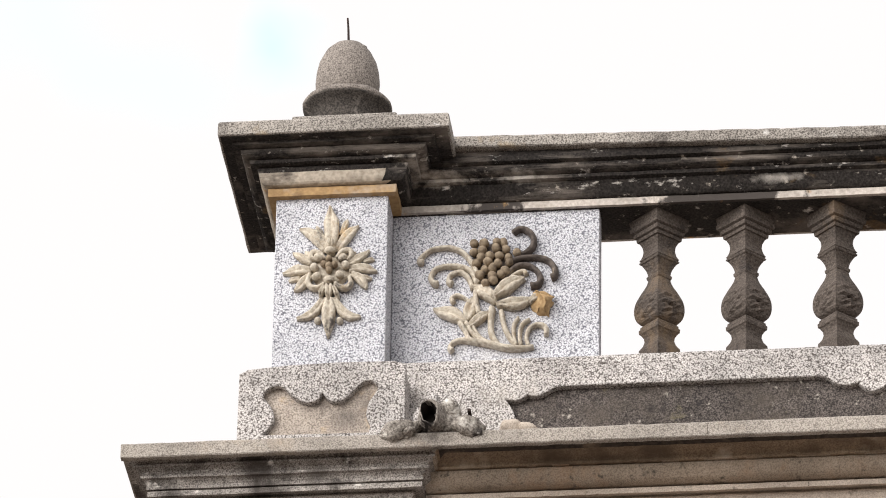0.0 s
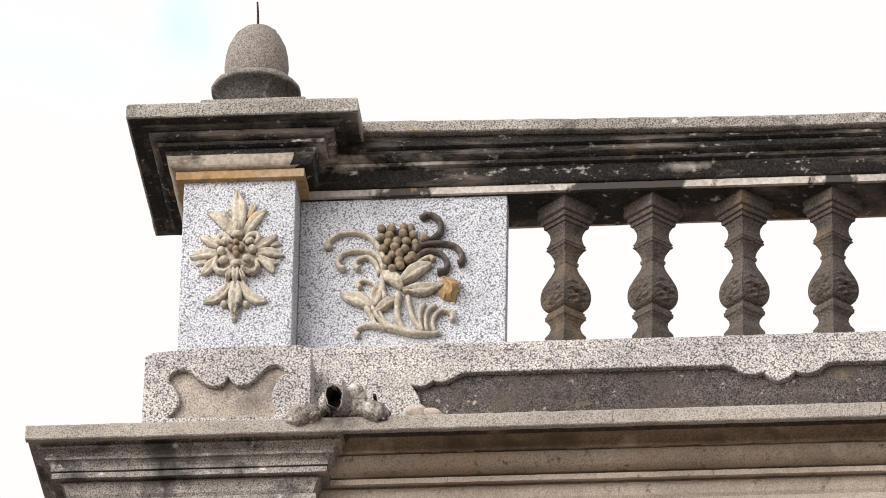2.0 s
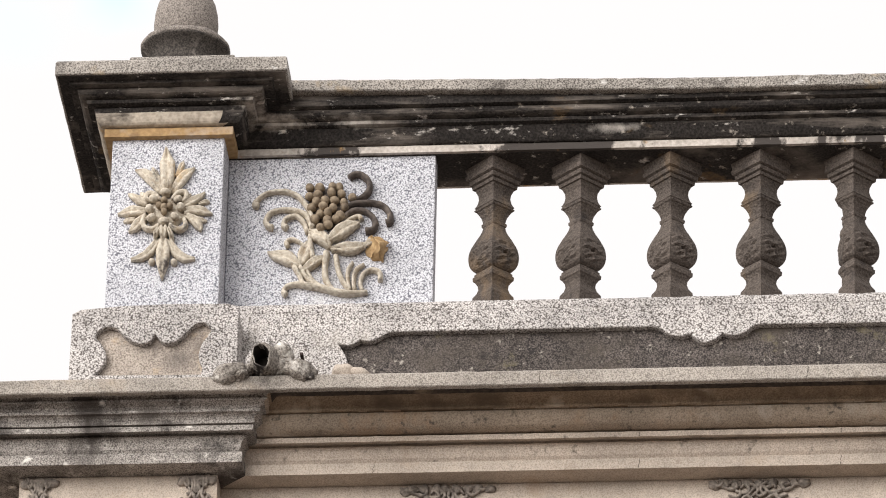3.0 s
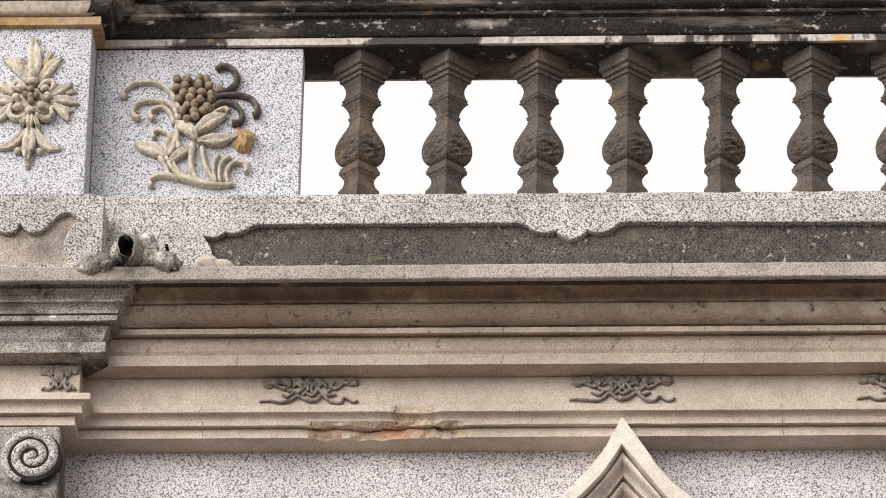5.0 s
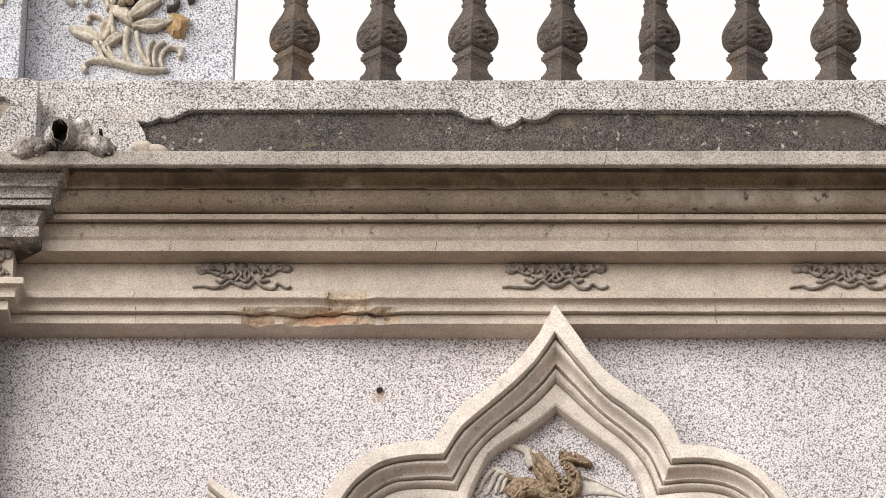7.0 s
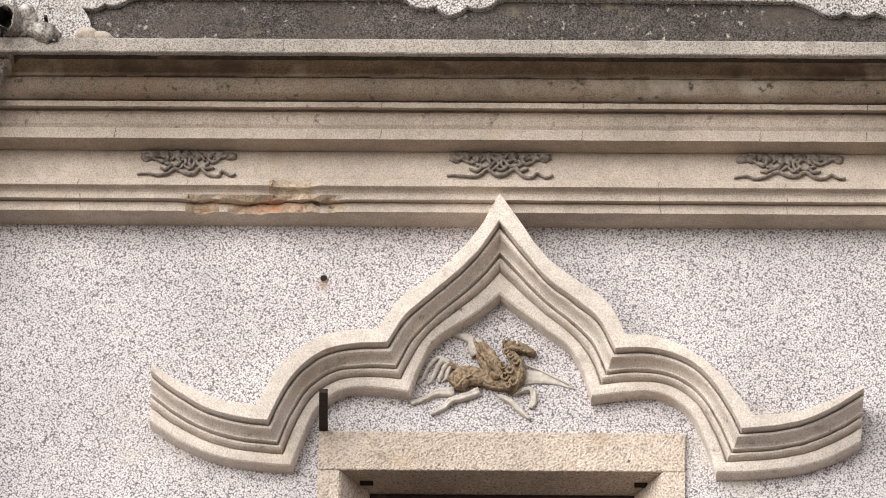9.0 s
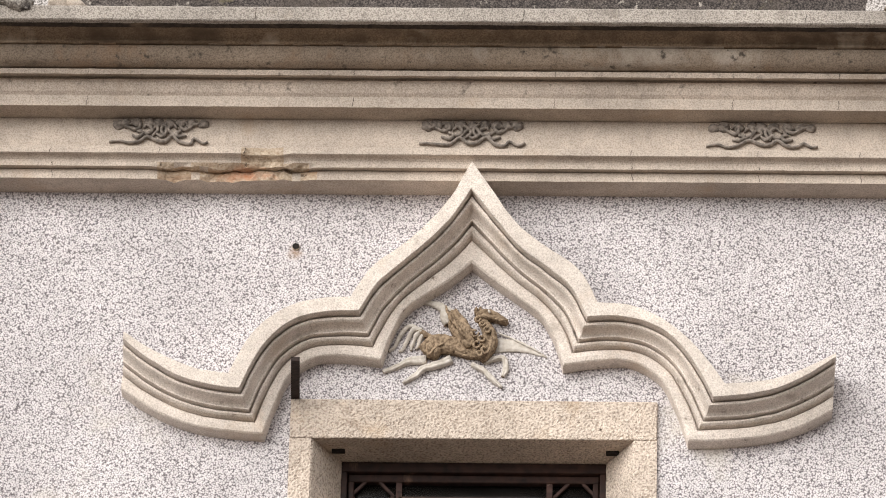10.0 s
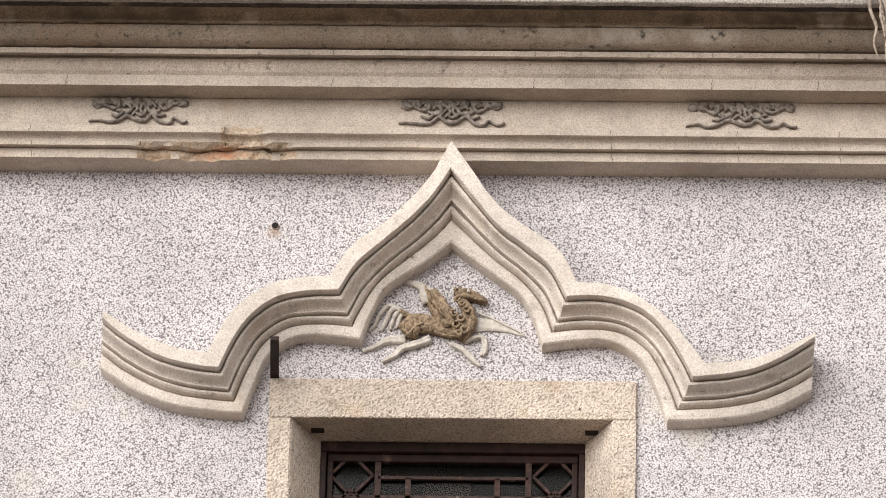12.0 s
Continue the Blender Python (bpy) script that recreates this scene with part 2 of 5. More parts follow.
GRANITE = stone("yellow_granite", (0.78, 0.665, 0.565), (0.40, 0.318, 0.255), 150, (0.30, 0.55), 0.25,
                [((0.5, 0.36, 0.23), 4.0, 0.56, 0.8, 1.0), ((0.12, 0.09, 0.07), 55.0, 0.64, 0.70, 1.0), ((0.26, 0.19, 0.14), 7.0, 0.62, 0.74, 1.0)], bump=2.0)
HOOD = stone("pale_hood_cement", (0.85, 0.765, 0.69), (0.55, 0.47, 0.405), 230, (0.26, 0.60), 0.24,
             [((0.50, 0.38, 0.28), 3.6, 0.58, 0.80, 0.7), ((0.20, 0.155, 0.125), 26.0, 0.63, 0.72, 1.0), ((0.56, 0.43, 0.31), 2.0, 0.60, 0.74, 1.0), ((0.30, 0.25, 0.21), 9.0, 0.60, 0.74, 1.0)])
HORSE_BROWN = stone("brown_stucco", (0.45, 0.335, 0.225), (0.18, 0.125, 0.082), 110, (0.34, 0.62), 0.3,
                    [((0.5, 0.38, 0.26), 30.0, 0.62, 0.74, 1.0)], bump=1.0)
HORSE_WHITE = stone("white_stucco", (0.76, 0.71, 0.65), (0.58, 0.52, 0.45), 90, (0.3, 0.7), 0.15,
                    [((0.4, 0.33, 0.26), 20.0, 0.64, 0.76, 1.0)])
BROKEN = stone("exposed_broken_core", (0.70, 0.575, 0.445), (0.44, 0.33, 0.23), 130, (0.3, 0.66), 0.3,
               [((0.42, 0.29, 0.19), 5.0, 0.54, 0.66, 3.0), ((0.12, 0.085, 0.06), 18.0, 0.58, 0.66, 3.0), ((0.74, 0.67, 0.58), 12.0, 0.58, 0.70, 2.5)], bump=1.0,
               spots=[(-1.326, 10.955, 0.075, 0.022, (0.50, 0.19, 0.085)), (-1.500, 10.949, 0.12, 0.012, (0.22, 0.135, 0.085))])
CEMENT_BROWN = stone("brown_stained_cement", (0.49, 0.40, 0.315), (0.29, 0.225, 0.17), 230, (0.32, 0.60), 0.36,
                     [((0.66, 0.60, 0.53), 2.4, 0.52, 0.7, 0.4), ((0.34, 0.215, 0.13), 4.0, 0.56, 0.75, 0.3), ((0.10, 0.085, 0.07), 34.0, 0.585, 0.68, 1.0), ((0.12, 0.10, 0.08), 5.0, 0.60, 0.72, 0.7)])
# near-black: drip stain and the recess's shade in one colour; cracks use it too
NEAR_BLACK = stone("near_black_cement", (0.085, 0.066, 0.052), (0.035, 0.028, 0.024), 80, (0.3, 0.7), 0.3,
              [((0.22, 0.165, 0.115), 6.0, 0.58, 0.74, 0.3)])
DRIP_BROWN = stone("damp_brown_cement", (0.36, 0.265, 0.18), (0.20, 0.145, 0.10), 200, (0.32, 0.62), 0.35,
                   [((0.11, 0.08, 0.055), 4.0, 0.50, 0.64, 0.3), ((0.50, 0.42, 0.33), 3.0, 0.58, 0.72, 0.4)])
WOOD = stone("dark_red_brown_wood", (0.052, 0.024, 0.017), (0.018, 0.009, 0.008), 40, (0.3, 0.7), 0.4,
             [((0.2, 0.12, 0.085), 12.0, 0.62, 0.8, 0.3)], rough=0.6, bump=0.3)
GRILLE = stone("rusty_painted_iron", (0.10, 0.055, 0.045), (0.04, 0.023, 0.02), 60, (0.3, 0.7), 0.3,
               [((0.36, 0.27, 0.22), 24.0, 0.60, 0.74, 1.0)], rough=0.6, bump=0.3)
IRON = stone("rusted_iron", (0.055, 0.032, 0.026), (0.022, 0.014, 0.013), 90, (0.3, 0.7), 0.3, rough=0.7, bump=0.4)
ROOT = stone("dry_root", (0.55, 0.46, 0.38), (0.24, 0.19, 0.15), 90, (0.3, 0.7), 0.3)
SPOUT = stone("dark_weathered_spout", (0.50, 0.45, 0.40), (0.14, 0.12, 0.105), 150, (0.30, 0.64), 0.35,
              [((0.05, 0.043, 0.04), 13.0, 0.54, 0.64, 1.0), ((0.74, 0.70, 0.65), 14.0, 0.54, 0.66, 1.0)], bump=1.0)
# near-black colour that stands in for the shade inside holes and recesses
DARK_HOLE = stone("cavity_shade", (0.035, 0.028, 0.024), (0.015, 0.012, 0.011), 60, (0.3, 0.7), 0.2)
# the unlit room's darkness is put into the plaster colour
ROOM = stone("shade_dark_room_plaster", (0.07, 0.06, 0.055), (0.045, 0.04, 0.036), 20, (0.3, 0.7), 0.2)
GROUND = stone("sandy_paving", (0.22, 0.18, 0.148), (0.145, 0.116, 0.094), 30, (0.3, 0.7), 0.3, [((0.10, 0.092, 0.085), 0.8, 0.5, 0.75, 1.0)])
GLASS = bpy.data.materials.new("old_window_glass")
GLASS.use_nodes = True
gb = GLASS.node_tree.nodes["Principled BSDF"]
gb.inputs["Base Color"].default_value = (0.45, 0.45, 0.43, 1)
gb.inputs["Roughness"].default_value, gb.inputs["Transmission Weight"].default_value, gb.inputs["IOR"].default_value = 0.12, 1.0, 1.3

# ---- plan: the main wall's face; p is how far a face stands out from it ----
FACE = 18.5
PIER_X, BAY_X = -2.457, -0.667
RIGHT = 1.35


def py(p):
    return FACE - p


def link(name, bm, material, parent=None, smooth=False):
    me = bpy.data.meshes.new(name)
    bmesh.ops.recalc_face_normals(bm, faces=bm.faces)
    if smooth:
        for f in bm.faces:
            f.smooth = True
    bm.to_mesh(me)
    bm.free()
    for m in (material if isinstance(material, (list, tuple)) else (material,)):
        me.materials.append(m)
    ob = new(name, me)
    if parent:
        ob.parent = parent
    return ob


def part(name, bm, material, parent, label="", smooth=False):
    ob = link(name, bm, material, parent, smooth)
    return tagged(ob, label) if label else ob


def thing(name, label, category, group="", kind=""):
    return tagged(new(name), label, category, group, kind)


def add_box(bm, x0, x1, y0, y1, z0, z1, bevel=0.0, seg=2):
    made = bmesh.ops.create_cube(bm, size=1.0, matrix=Matrix.LocRotScale(((x0 + x1) / 2, (y0 + y1) / 2, (z0 + z1) / 2), None, (x1 - x0, y1 - y0, z1 - z0)))
    if bevel:
        edges = {e for v in made["verts"] for e in v.link_edges}
        bmesh.ops.bevel(bm, geom=list(edges), offset=bevel, segments=seg, affect="EDGES", profile=0.5)
    return bm


def box(x0, x1, y0, y1, z0, z1, bevel=0.0, seg=2):
    return add_box(bmesh.new(), x0, x1, y0, y1, z0, z1, bevel, seg)


def rough_up(bm, amount, scale, axis=None):
    """Worn, uneven faces: moves vertices by smooth noise."""
    for v in bm.verts:
        n = noise.noise_vector(v.co * scale)
        v.co += Vector((n.x, n.y, n.z)) * amount if axis is None else Vector(axis) * (n.x * amount)
    return bm


def loft(bm, rings, closed=False, caps=False, mat=0):
    """Quads between rows of points."""
    rows = [[bm.verts.new(p) for p in ring] for ring in rings]
    for a, b in zip(rows, rows[1:]):
        n = len(a)
        for i in range(n if closed else n - 1):
            f = bm.faces.new((a[i], a[(i + 1) % n], b[(i + 1) % n], b[i]))
            f.material_index = mat
    if caps:
        bm.faces.new(rows[0][::-1])
        bm.faces.new(rows[-1])
    return rows


def lathe(bm, profile, centre, sides=24, spin=0.0, caps=True):
    cx, cy = centre
    return loft(bm, [[(cx + r * math.cos(spin + 2 * math.pi * k / sides), cy + r * math.sin(spin + 2 * math.pi * k / sides), z) for k in range(sides)] for r, z in profile], True, caps)


def smooth_line(points, steps=5):
    """A Catmull-Rom line through points of any dimension."""
    pts = [Vector(p) for p in points]
    pts = [2 * pts[0] - pts[1]] + pts + [2 * pts[-1] - pts[-2]]
    out = []
    for a, b, c, d in zip(pts, pts[1:], pts[2:], pts[3:]):
        for k in range(steps):
            t = k / steps
            out.append(0.5 * ((2 * b) + (c - a) * t + (2 * a - 5 * b + 4 * c - d) * t * t + (3 * b - a - 3 * c + d) * t ** 3))
    return out + [pts[-2]]


def tube(bm, points, radii, sides=8, flat=1.0, steps=4, mat=0):
    """A rounded strand along a line in space; flat squeezes it in depth."""
    line = smooth_line(points, steps)
    rings = []
    for i, p in enumerate(line):
        t = i / (len(line) - 1) * (len(radii) - 1)
        k = min(int(t), len(radii) - 2)
        r = radii[k] + (radii[k + 1] - radii[k]) * (t - k)
        d = (line[min(i + 1, len(line) - 1)] - line[max(i - 1, 0)]).normalized()
        side = d.cross(Vector((0, -1, 0)))
        side = side.normalized() if side.length > 1e-4 else Vector((1, 0, 0))
        up = side.cross(d).normalized()
        rings.append([p + side * (r * math.cos(a)) + up * (r * flat * math.sin(a)) for a in (2 * math.pi * j / sides for j in range(sides))])
    loft(bm, rings, True, True, mat)
    return bm


def blob(bm, centre, size, turn=0.0, lumps=0.0, scale=20.0, sub=2, mat=0):
    made = bmesh.ops.create_icosphere(bm, subdivisions=sub, radius=1.0, matrix=Matrix.Translation(centre) @ Matrix.Rotation(turn, 4, "Y") @ Matrix.Diagonal((*size, 1)))
    for v in made["verts"]:
        if lumps:
            v.co += Vector(noise.noise_vector(v.co * scale)) * lumps
        for f in v.link_faces:
            f.material_index = mat
    return bm


def leaf(bm, base, tip, width, rise, bend=0.0, rows=8, mat=0, skew=0.42):
    """A pointed, ridged leaf lying on an upright face, from base to tip (x, z), at depth y and rising by rise towards the viewer."""
    bx, y, bz = base
    d = Vector((tip[0] - bx, tip[1] - bz))
    n = Vector((-d.y, d.x)).normalized()
    rings = []
    for i in range(rows + 1):
        t = i / rows
        w = width * 0.5 * max(0.04, math.sin(math.pi * min(1, t ** (math.log(0.5) / math.log(skew)))) ** 0.8)
        c = Vector((bx, bz)) + d * t + n * (bend * math.sin(math.pi * t))
        h = rise * (0.55 + 0.45 * math.sin(math.pi * t))
        row = []
        for s, k in ((-1, 0.0), (-0.98, 0.62), (-0.82, 0.85), (-0.5, 0.80), (-0.14, 0.66), (0, 1.0), (0.14, 0.66), (0.5, 0.80), (0.82, 0.85), (0.98, 0.62), (1, 0.0)):
            q = c + n * (s * w)
            row.append((q.x, y - h * k, q.y))
        rings.append(row)
    loft(bm, rings, False, False, mat)
    return bm


def petal(bm, points, widths, rise, mat=0, steps=4, crease=0.82):
    """A domed, creased leaf with upright sides, along a line of (x, y, z) on an upright face; widths are half widths."""
    line = smooth_line(points, steps)
    rings = []
    for i, p in enumerate(line):
        t = i / (len(line) - 1)
        u = t * (len(widths) - 1)
        k = min(int(u), len(widths) - 2)
        w = widths[k] + (widths[k + 1] - widths[k]) * (u - k)
        d = (line[min(i + 1, len(line) - 1)] - line[max(i - 1, 0)]).normalized()
        n = Vector((-d.z, 0, d.x)).normalized()
        h = rise * (0.7 + 0.3 * math.sin(math.pi * min(1.0, t + 0.15)))
        ring = []
        for a, b in ((-0.92, 0.0), (-1, 0.5), (-0.86, 0.80), (-0.45, 0.97), (-0.1, crease), (0.1, crease), (0.45, 0.97), (0.86, 0.80), (1, 0.5), (0.92, 0.0)):
            q = p + n * (a * w)
            ring.append((q.x, q.y - h * b, q.z))
        rings.append(ring)
    loft(bm, rings, True, True, mat)
    return bm


def plate(name, outer, holes, x, y, z, depth, bevel, material, parent, label=""):
    """A slab cut out of a flat outline with holes, facing the viewer; its front stands at y."""
    cu = bpy.data.curves.new(name, "CURVE")
    cu.dimensions, cu.fill_mode = "2D", "BOTH"
    cu.extrude, cu.bevel_depth, cu.bevel_resolution = depth / 2 - bevel, bevel, 2
    cu.offset = -bevel
    for line in [outer] + holes:
        sp = cu.splines.new("POLY")
        sp.points.add(len(line) - 1)
        for pt, q in zip(sp.points, line):
            pt.co = (q[0], q[1], 0, 1)
        sp.use_cyclic_u = True
    tmp = bpy.data.objects.new("tmp", cu)
    scene.collection.objects.link(tmp)
    me = bpy.data.meshes.new_from_object(tmp.evaluated_get(bpy.context.evaluated_depsgraph_get()))
    bpy.data.objects.remove(tmp)
    me.transform(Matrix.Translation((x, y + depth / 2, z)) @ Matrix.Rotation(radians(90), 4, "X"))
    me.materials.clear()
    me.materials.append(material)
    ob = new(name, me)
    ob.parent = parent
    return tagged(ob, label) if label else ob


# ---- ground and body of the building ----
bm = bmesh.new()
bmesh.ops.create_grid(bm, x_segments=8, y_segments=8, size=400)
tagged(link("ground", bm, GROUND), "grey paved ground before the building", "ground", kind="structure")

WIN_L, WIN_R, WIN_T, WIN_B = -1.118, -0.182, 10.146, 8.7
OUT_L, OUT_R, OUT_T = -1.180, -0.119, 10.270
BACK = py(-3.2)
bm = bmesh.new()
for x0, x1, z0, z1 in ((-2.80, OUT_L, 0, 11.0), (OUT_R, RIGHT, 0, 11.0), (OUT_L, OUT_R, OUT_T, 11.0), (OUT_L, OUT_R, 0, WIN_B)):
    add_box(bm, x0, x1, py(0), py(-0.32), z0, z1)
tagged(link("wall_front", bm, GRANOLITH), "grey-white washed granolithic render wall, speckled", "wall", kind="structure")
tagged(link("wall_west", box(-2.80, -2.50, py(-0.32), BACK, 0, 11.0), GRANOLITH), "grey-white granolithic side wall", "wall", kind="structure")
tagged(link("wall_east", box(RIGHT - 0.3, RIGHT, py(-0.32), BACK, 0, 11.0), GRANOLITH), "plain grey end wall", "wall", kind="structure")
tagged(link("wall_back", box(-2.80, RIGHT, BACK, BACK + 0.3, 0, 11.0), GRANOLITH), "plain grey rear wall", "wall", kind="structure")
tagged(link("ceiling", box(-2.50, RIGHT - 0.3, py(-0.32), BACK, 10.7, 10.9), ROOM), "plaster ceiling of the room behind the window, the room's dimness in its colour", "ceiling", kind="structure")
tagged(link("floor", box(-2.50, RIGHT - 0.3, py(-0.32), BACK, 7.4, 7.6), ROOM), "upper floor behind the window, the room's dimness in its colour", "floor", kind="structure")
tagged(link("roof", box(-2.72, RIGHT, py(-0.05), BACK + 0.2, 11.0, 11.28), CEMENT), "flat cement roof slab behind the parapet", "roof", kind="structure")

# ---- lower pilaster with its volute capital ----
pilaster = thing("pilaster", "grey granolithic corner pilaster with volute capital", "pilaster")
PIL_X = PIER_X - 0.0925
part("shaft", box(PIL_X - 0.250, PIL_X + 0.250, py(0.155), py(0.0) + 0.002, 0.02, 10.70, 0.006), GRANOLITH, pilaster)
for e in (-1, 1):
    part("shaft_strip", box(PIL_X + e * 0.2 - 0.042, PIL_X + e * 0.2 + 0.042, py(0.165), py(0.15), 0.02, 10.70, 0.004), LIME, pilaster)
part("capital_block", box(PIL_X - 0.242, PIL_X + 0.242, py(0.185), py(0.0), 10.70, 10.938, 0.01), CEMENT_GREY, pilaster)
for s in (-1, 1):
    cx, cz, y = PIL_X + s * 0.1655, 10.826, py(0.20)
    bm = bmesh.new()
    ring = [(cx + 0.086 * math.cos(a), y - 0.012, cz + 0.082 * math.sin(a)) for a in (2 * math.pi * k / 40 for k in range(40))]
    behind = [(x, py(0.17), z) for x, _, z in ring]
    loft(bm, [behind, ring], True, True)
    disc = part("volute_disc", bm, DARK_HOLE, pilaster, "black recess of the volute")
    bm = bmesh.new()
    pts = [(cx - s * math.cos(a) * r, y - 0.010, cz + math.sin(a) * r) for a, r in ((0.36 * k - 1.2, 0.086 * (1 - k / 46.0)) for k in range(40))]
    tube(bm, pts, [0.009, 0.0145, 0.0145, 0.0140, 0.0125, 0.010], 10, 0.9, 2)
    blob(bm, (cx, y - 0.012, cz), (0.015, 0.014, 0.015))
    part("volute_spiral", bm, LIME, disc, "grey spiral of the volute", True)
bm = bmesh.new()
for dx, dz in ((0, -0.02), (-0.012, 0.06), (0.01, 0.085)):
    blob(bm, (PIL_X + dx, py(0.21), 10.82 + dz), (0.028, 0.02, 0.024), lumps=0.01)
leaf(bm, (PIL_X, py(0.19), 10.72), (PIL_X, 10.82), 0.08, 0.03)
part("centre_leaf", bm, BERRY, pilaster, "brown stucco leaves between the volutes", True)

# ---- entablature: architrave, frieze and cornice, stepping forward over the pilaster ----
PAV_L, PAV_R, STEP = PIER_X - 0.280, PIER_X + 0.095, 0.09


def pav(p):
    return p if p < 0.245 else 0.245 + (p - 0.245) * 0.61


def curve(a, b, n, hollow):
    """Points from a to b along a quarter curve; hollow: it bends inwards."""
    out = []
    for k in range(1, n + 1):
        t = k / n * math.pi / 2
        u, v = (1 - math.cos(t), math.sin(t)) if hollow else (math.sin(t), 1 - math.cos(t))
        out.append((a[0] + (b[0] - a[0]) * u, a[1] + (b[1] - a[1]) * v))
    return out


ARCH = [(0.0, 10.939), (0.095, 10.939), (0.095, 10.967), (0.092, 10.971), (0.117, 10.969), (0.117, 10.982)] + curve((0.117, 10.983), (0.138, 10.998), 4, True) + [(0.143, 11.0), (0.143, 11.018), (0.139, 11.023), (0.105, 11.027)]
FRIEZE = [(0.105, 11.027), (0.105, 11.131)]
BED = [(0.105, 11.132), (0.185, 11.132), (0.185, 11.165), (0.172, 11.166), (0.172, 11.173)] + curve((0.178, 11.172), (0.196, 11.214), 6, True) + [(0.186, 11.216), (0.186, 11.224), (0.219, 11.219), (0.219, 11.236), (0.200, 11.238)]
CYMA = [(0.200, 11.238), (0.207, 11.242), (0.224, 11.241)] + curve((0.226, 11.242), (0.272, 11.286), 8, False) + [(0.268, 11.290), (0.282, 11.289), (0.286, 11.294)] + curve((0.284, 11.293), (0.330, 11.315), 5, True) + [(0.378, 11.317)]
PAV_CYMA = [(0.200, 11.238), (0.206, 11.242), (0.222, 11.241), (0.222, 11.252), (0.217, 11.254), (0.222, 11.262), (0.230, 11.268), (0.240, 11.270), (0.240, 11.278), (0.234, 11.281), (0.240, 11.290), (0.252, 11.296), (0.262, 11.297), (0.262, 11.304), (0.257, 11.307), (0.264, 11.312), (0.272, 11.316), (0.280, 11.317), (0.288, 11.317)]


def side(q):
    """How far the side faces reach out."""
    return q if q < 0.219 else 0.219 + (q - 0.219) * 0.9


def entablature(name, profile, materials, label, over=None):
    """Runs back along the side, across the pilaster, in, and along the main bay; over: its profile above the pilaster."""
    bm = bmesh.new()
    xs = [PAV_R + 0.5 + (RIGHT - PAV_R - 0.5) * k / 130 for k in range(131)]
    rows = []
    for i, (p, z) in enumerate(profile):
        q, zq = over[min(i, len(over) - 1)] if over else (pav(p), z)
        row = [(PAV_L - side(q), BACK, zq)] + [(PAV_L - side(q), py(STEP + q) + d, zq) for d in (1.5, 0.8, 0.4, 0.0)]
        r = q if q < 0.245 else 0.245 + (q - 0.245) * 0.98
        row += [(PAV_L - side(q) + (PAV_R - PAV_L + side(q) + r) * k / 12, py(STEP + q), zq) for k in range(1, 13)]
        row += [(PAV_R + r, py(p), z)] + [(x, py(p), z) for x in xs]
        rows.append(row)
    loft(bm, rows)
    bm.faces.ensure_lookup_table()
    for f in bm.faces:
        c = f.calc_center_median()
        f.material_index = 1 if len(materials) > 1 and c.x < PAV_R + pav(0.30) - 0.02 and c.y < py(0.02) and c.x < -2.11 else 0
    return bm


def span(x, a, b, ease):
    return max(0.0, min(1.0, (x - a) / ease, (b - x) / ease))


bm = entablature("architrave", ARCH, [CEMENT, CEMENT_PALE], "")
for v in bm.verts:
    n2 = noise.noise_vector(v.co * 38.0)
    n3 = noise.noise_vector(v.co * 14.0)
    v.co += Vector((n2.x, n3.y, n2.z)) * 0.0012
    if py(0.16) < v.co.y < py(0.05):
        lower = span(v.co.x, -1.60, -1.12, 0.05) if v.co.z < 10.978 else 0.0
        upper = span(v.co.x, -1.345, -1.20, 0.012) if v.co.z > 10.98 else 0.0
        bite = max(0.15, 0.75 + 0.9 * n3.x + 0.6 * n2.y)
        v.co.y += (0.020 * lower + 0.012 * upper) * bite
        v.co.z += 0.007 * lower * (n2.z + 0.6 * n3.z + 0.2)
for f in bm.faces:
    c = f.calc_center_median()
    lower = -1.58 < c.x < -1.13 and 10.941 < c.z < 10.979
    upper = -1.34 < c.x < -1.21 and c.z > 10.979
    if (lower or upper) and c.y < py(0.04) and noise.noise(c * 22.0) > -0.28:
        f.material_index = 2
tagged(link("architrave", bm, [CEMENT_PALE, CEMENT_PALE, BROKEN]), "buff cement stepped architrave, broken along one stretch", "moulding", kind="structure")
bm = entablature("frieze", FRIEZE, [CEMENT_PALE, CEMENT_PALE], "")
tagged(link("frieze", bm, [CEMENT_PALE, CEMENT_PALE]), "plain buff cement frieze band", "frieze", kind="structure")
bm = rough_up(entablature("bed_moulding", BED, [CEMENT, CEMENT_GREY], ""), 0.0014, 30)
for f in bm.faces:
    if f.calc_center_median().z < 11.1655 and f.material_index == 0:
        f.material_index = 2
tagged(link("bed_moulding", bm, [CEMENT, CEMENT_GREY, CEMENT_PALE]), "buff cement bed moulding under the cornice, grey over the pilaster", "moulding", kind="structure")
bm = rough_up(entablature("cyma", CYMA, [CEMENT, CEMENT_GREY], "", PAV_CYMA), 0.0014, 30)
# strip behind the drip edge: its shade and stain are painted near-black
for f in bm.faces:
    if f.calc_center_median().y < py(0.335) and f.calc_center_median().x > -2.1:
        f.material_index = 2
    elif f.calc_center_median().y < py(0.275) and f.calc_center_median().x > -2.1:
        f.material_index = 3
tagged(link("cornice_soffit", bm, [CEMENT_BROWN, CEMENT_GREY, NEAR_BLACK, DRIP_BROWN]), "brown-stained curved cement soffit of the cornice", "moulding", kind="structure")
bm = bmesh.new()
xs = [-3.025 + (RIGHT + 3.025) * k / 220 for k in range(221)]
ring = [(0.376, 11.322), (0.376, 11.305), (0.379, 11.303), (0.397, 11.303), (0.4, 11.306), (0.4, 11.345), (0.395, 11.351), (0.0, 11.351), (0.0, 11.322)]
loft(bm, [[(x, py(p), z) for p, z in ring] for x in xs], True, True)
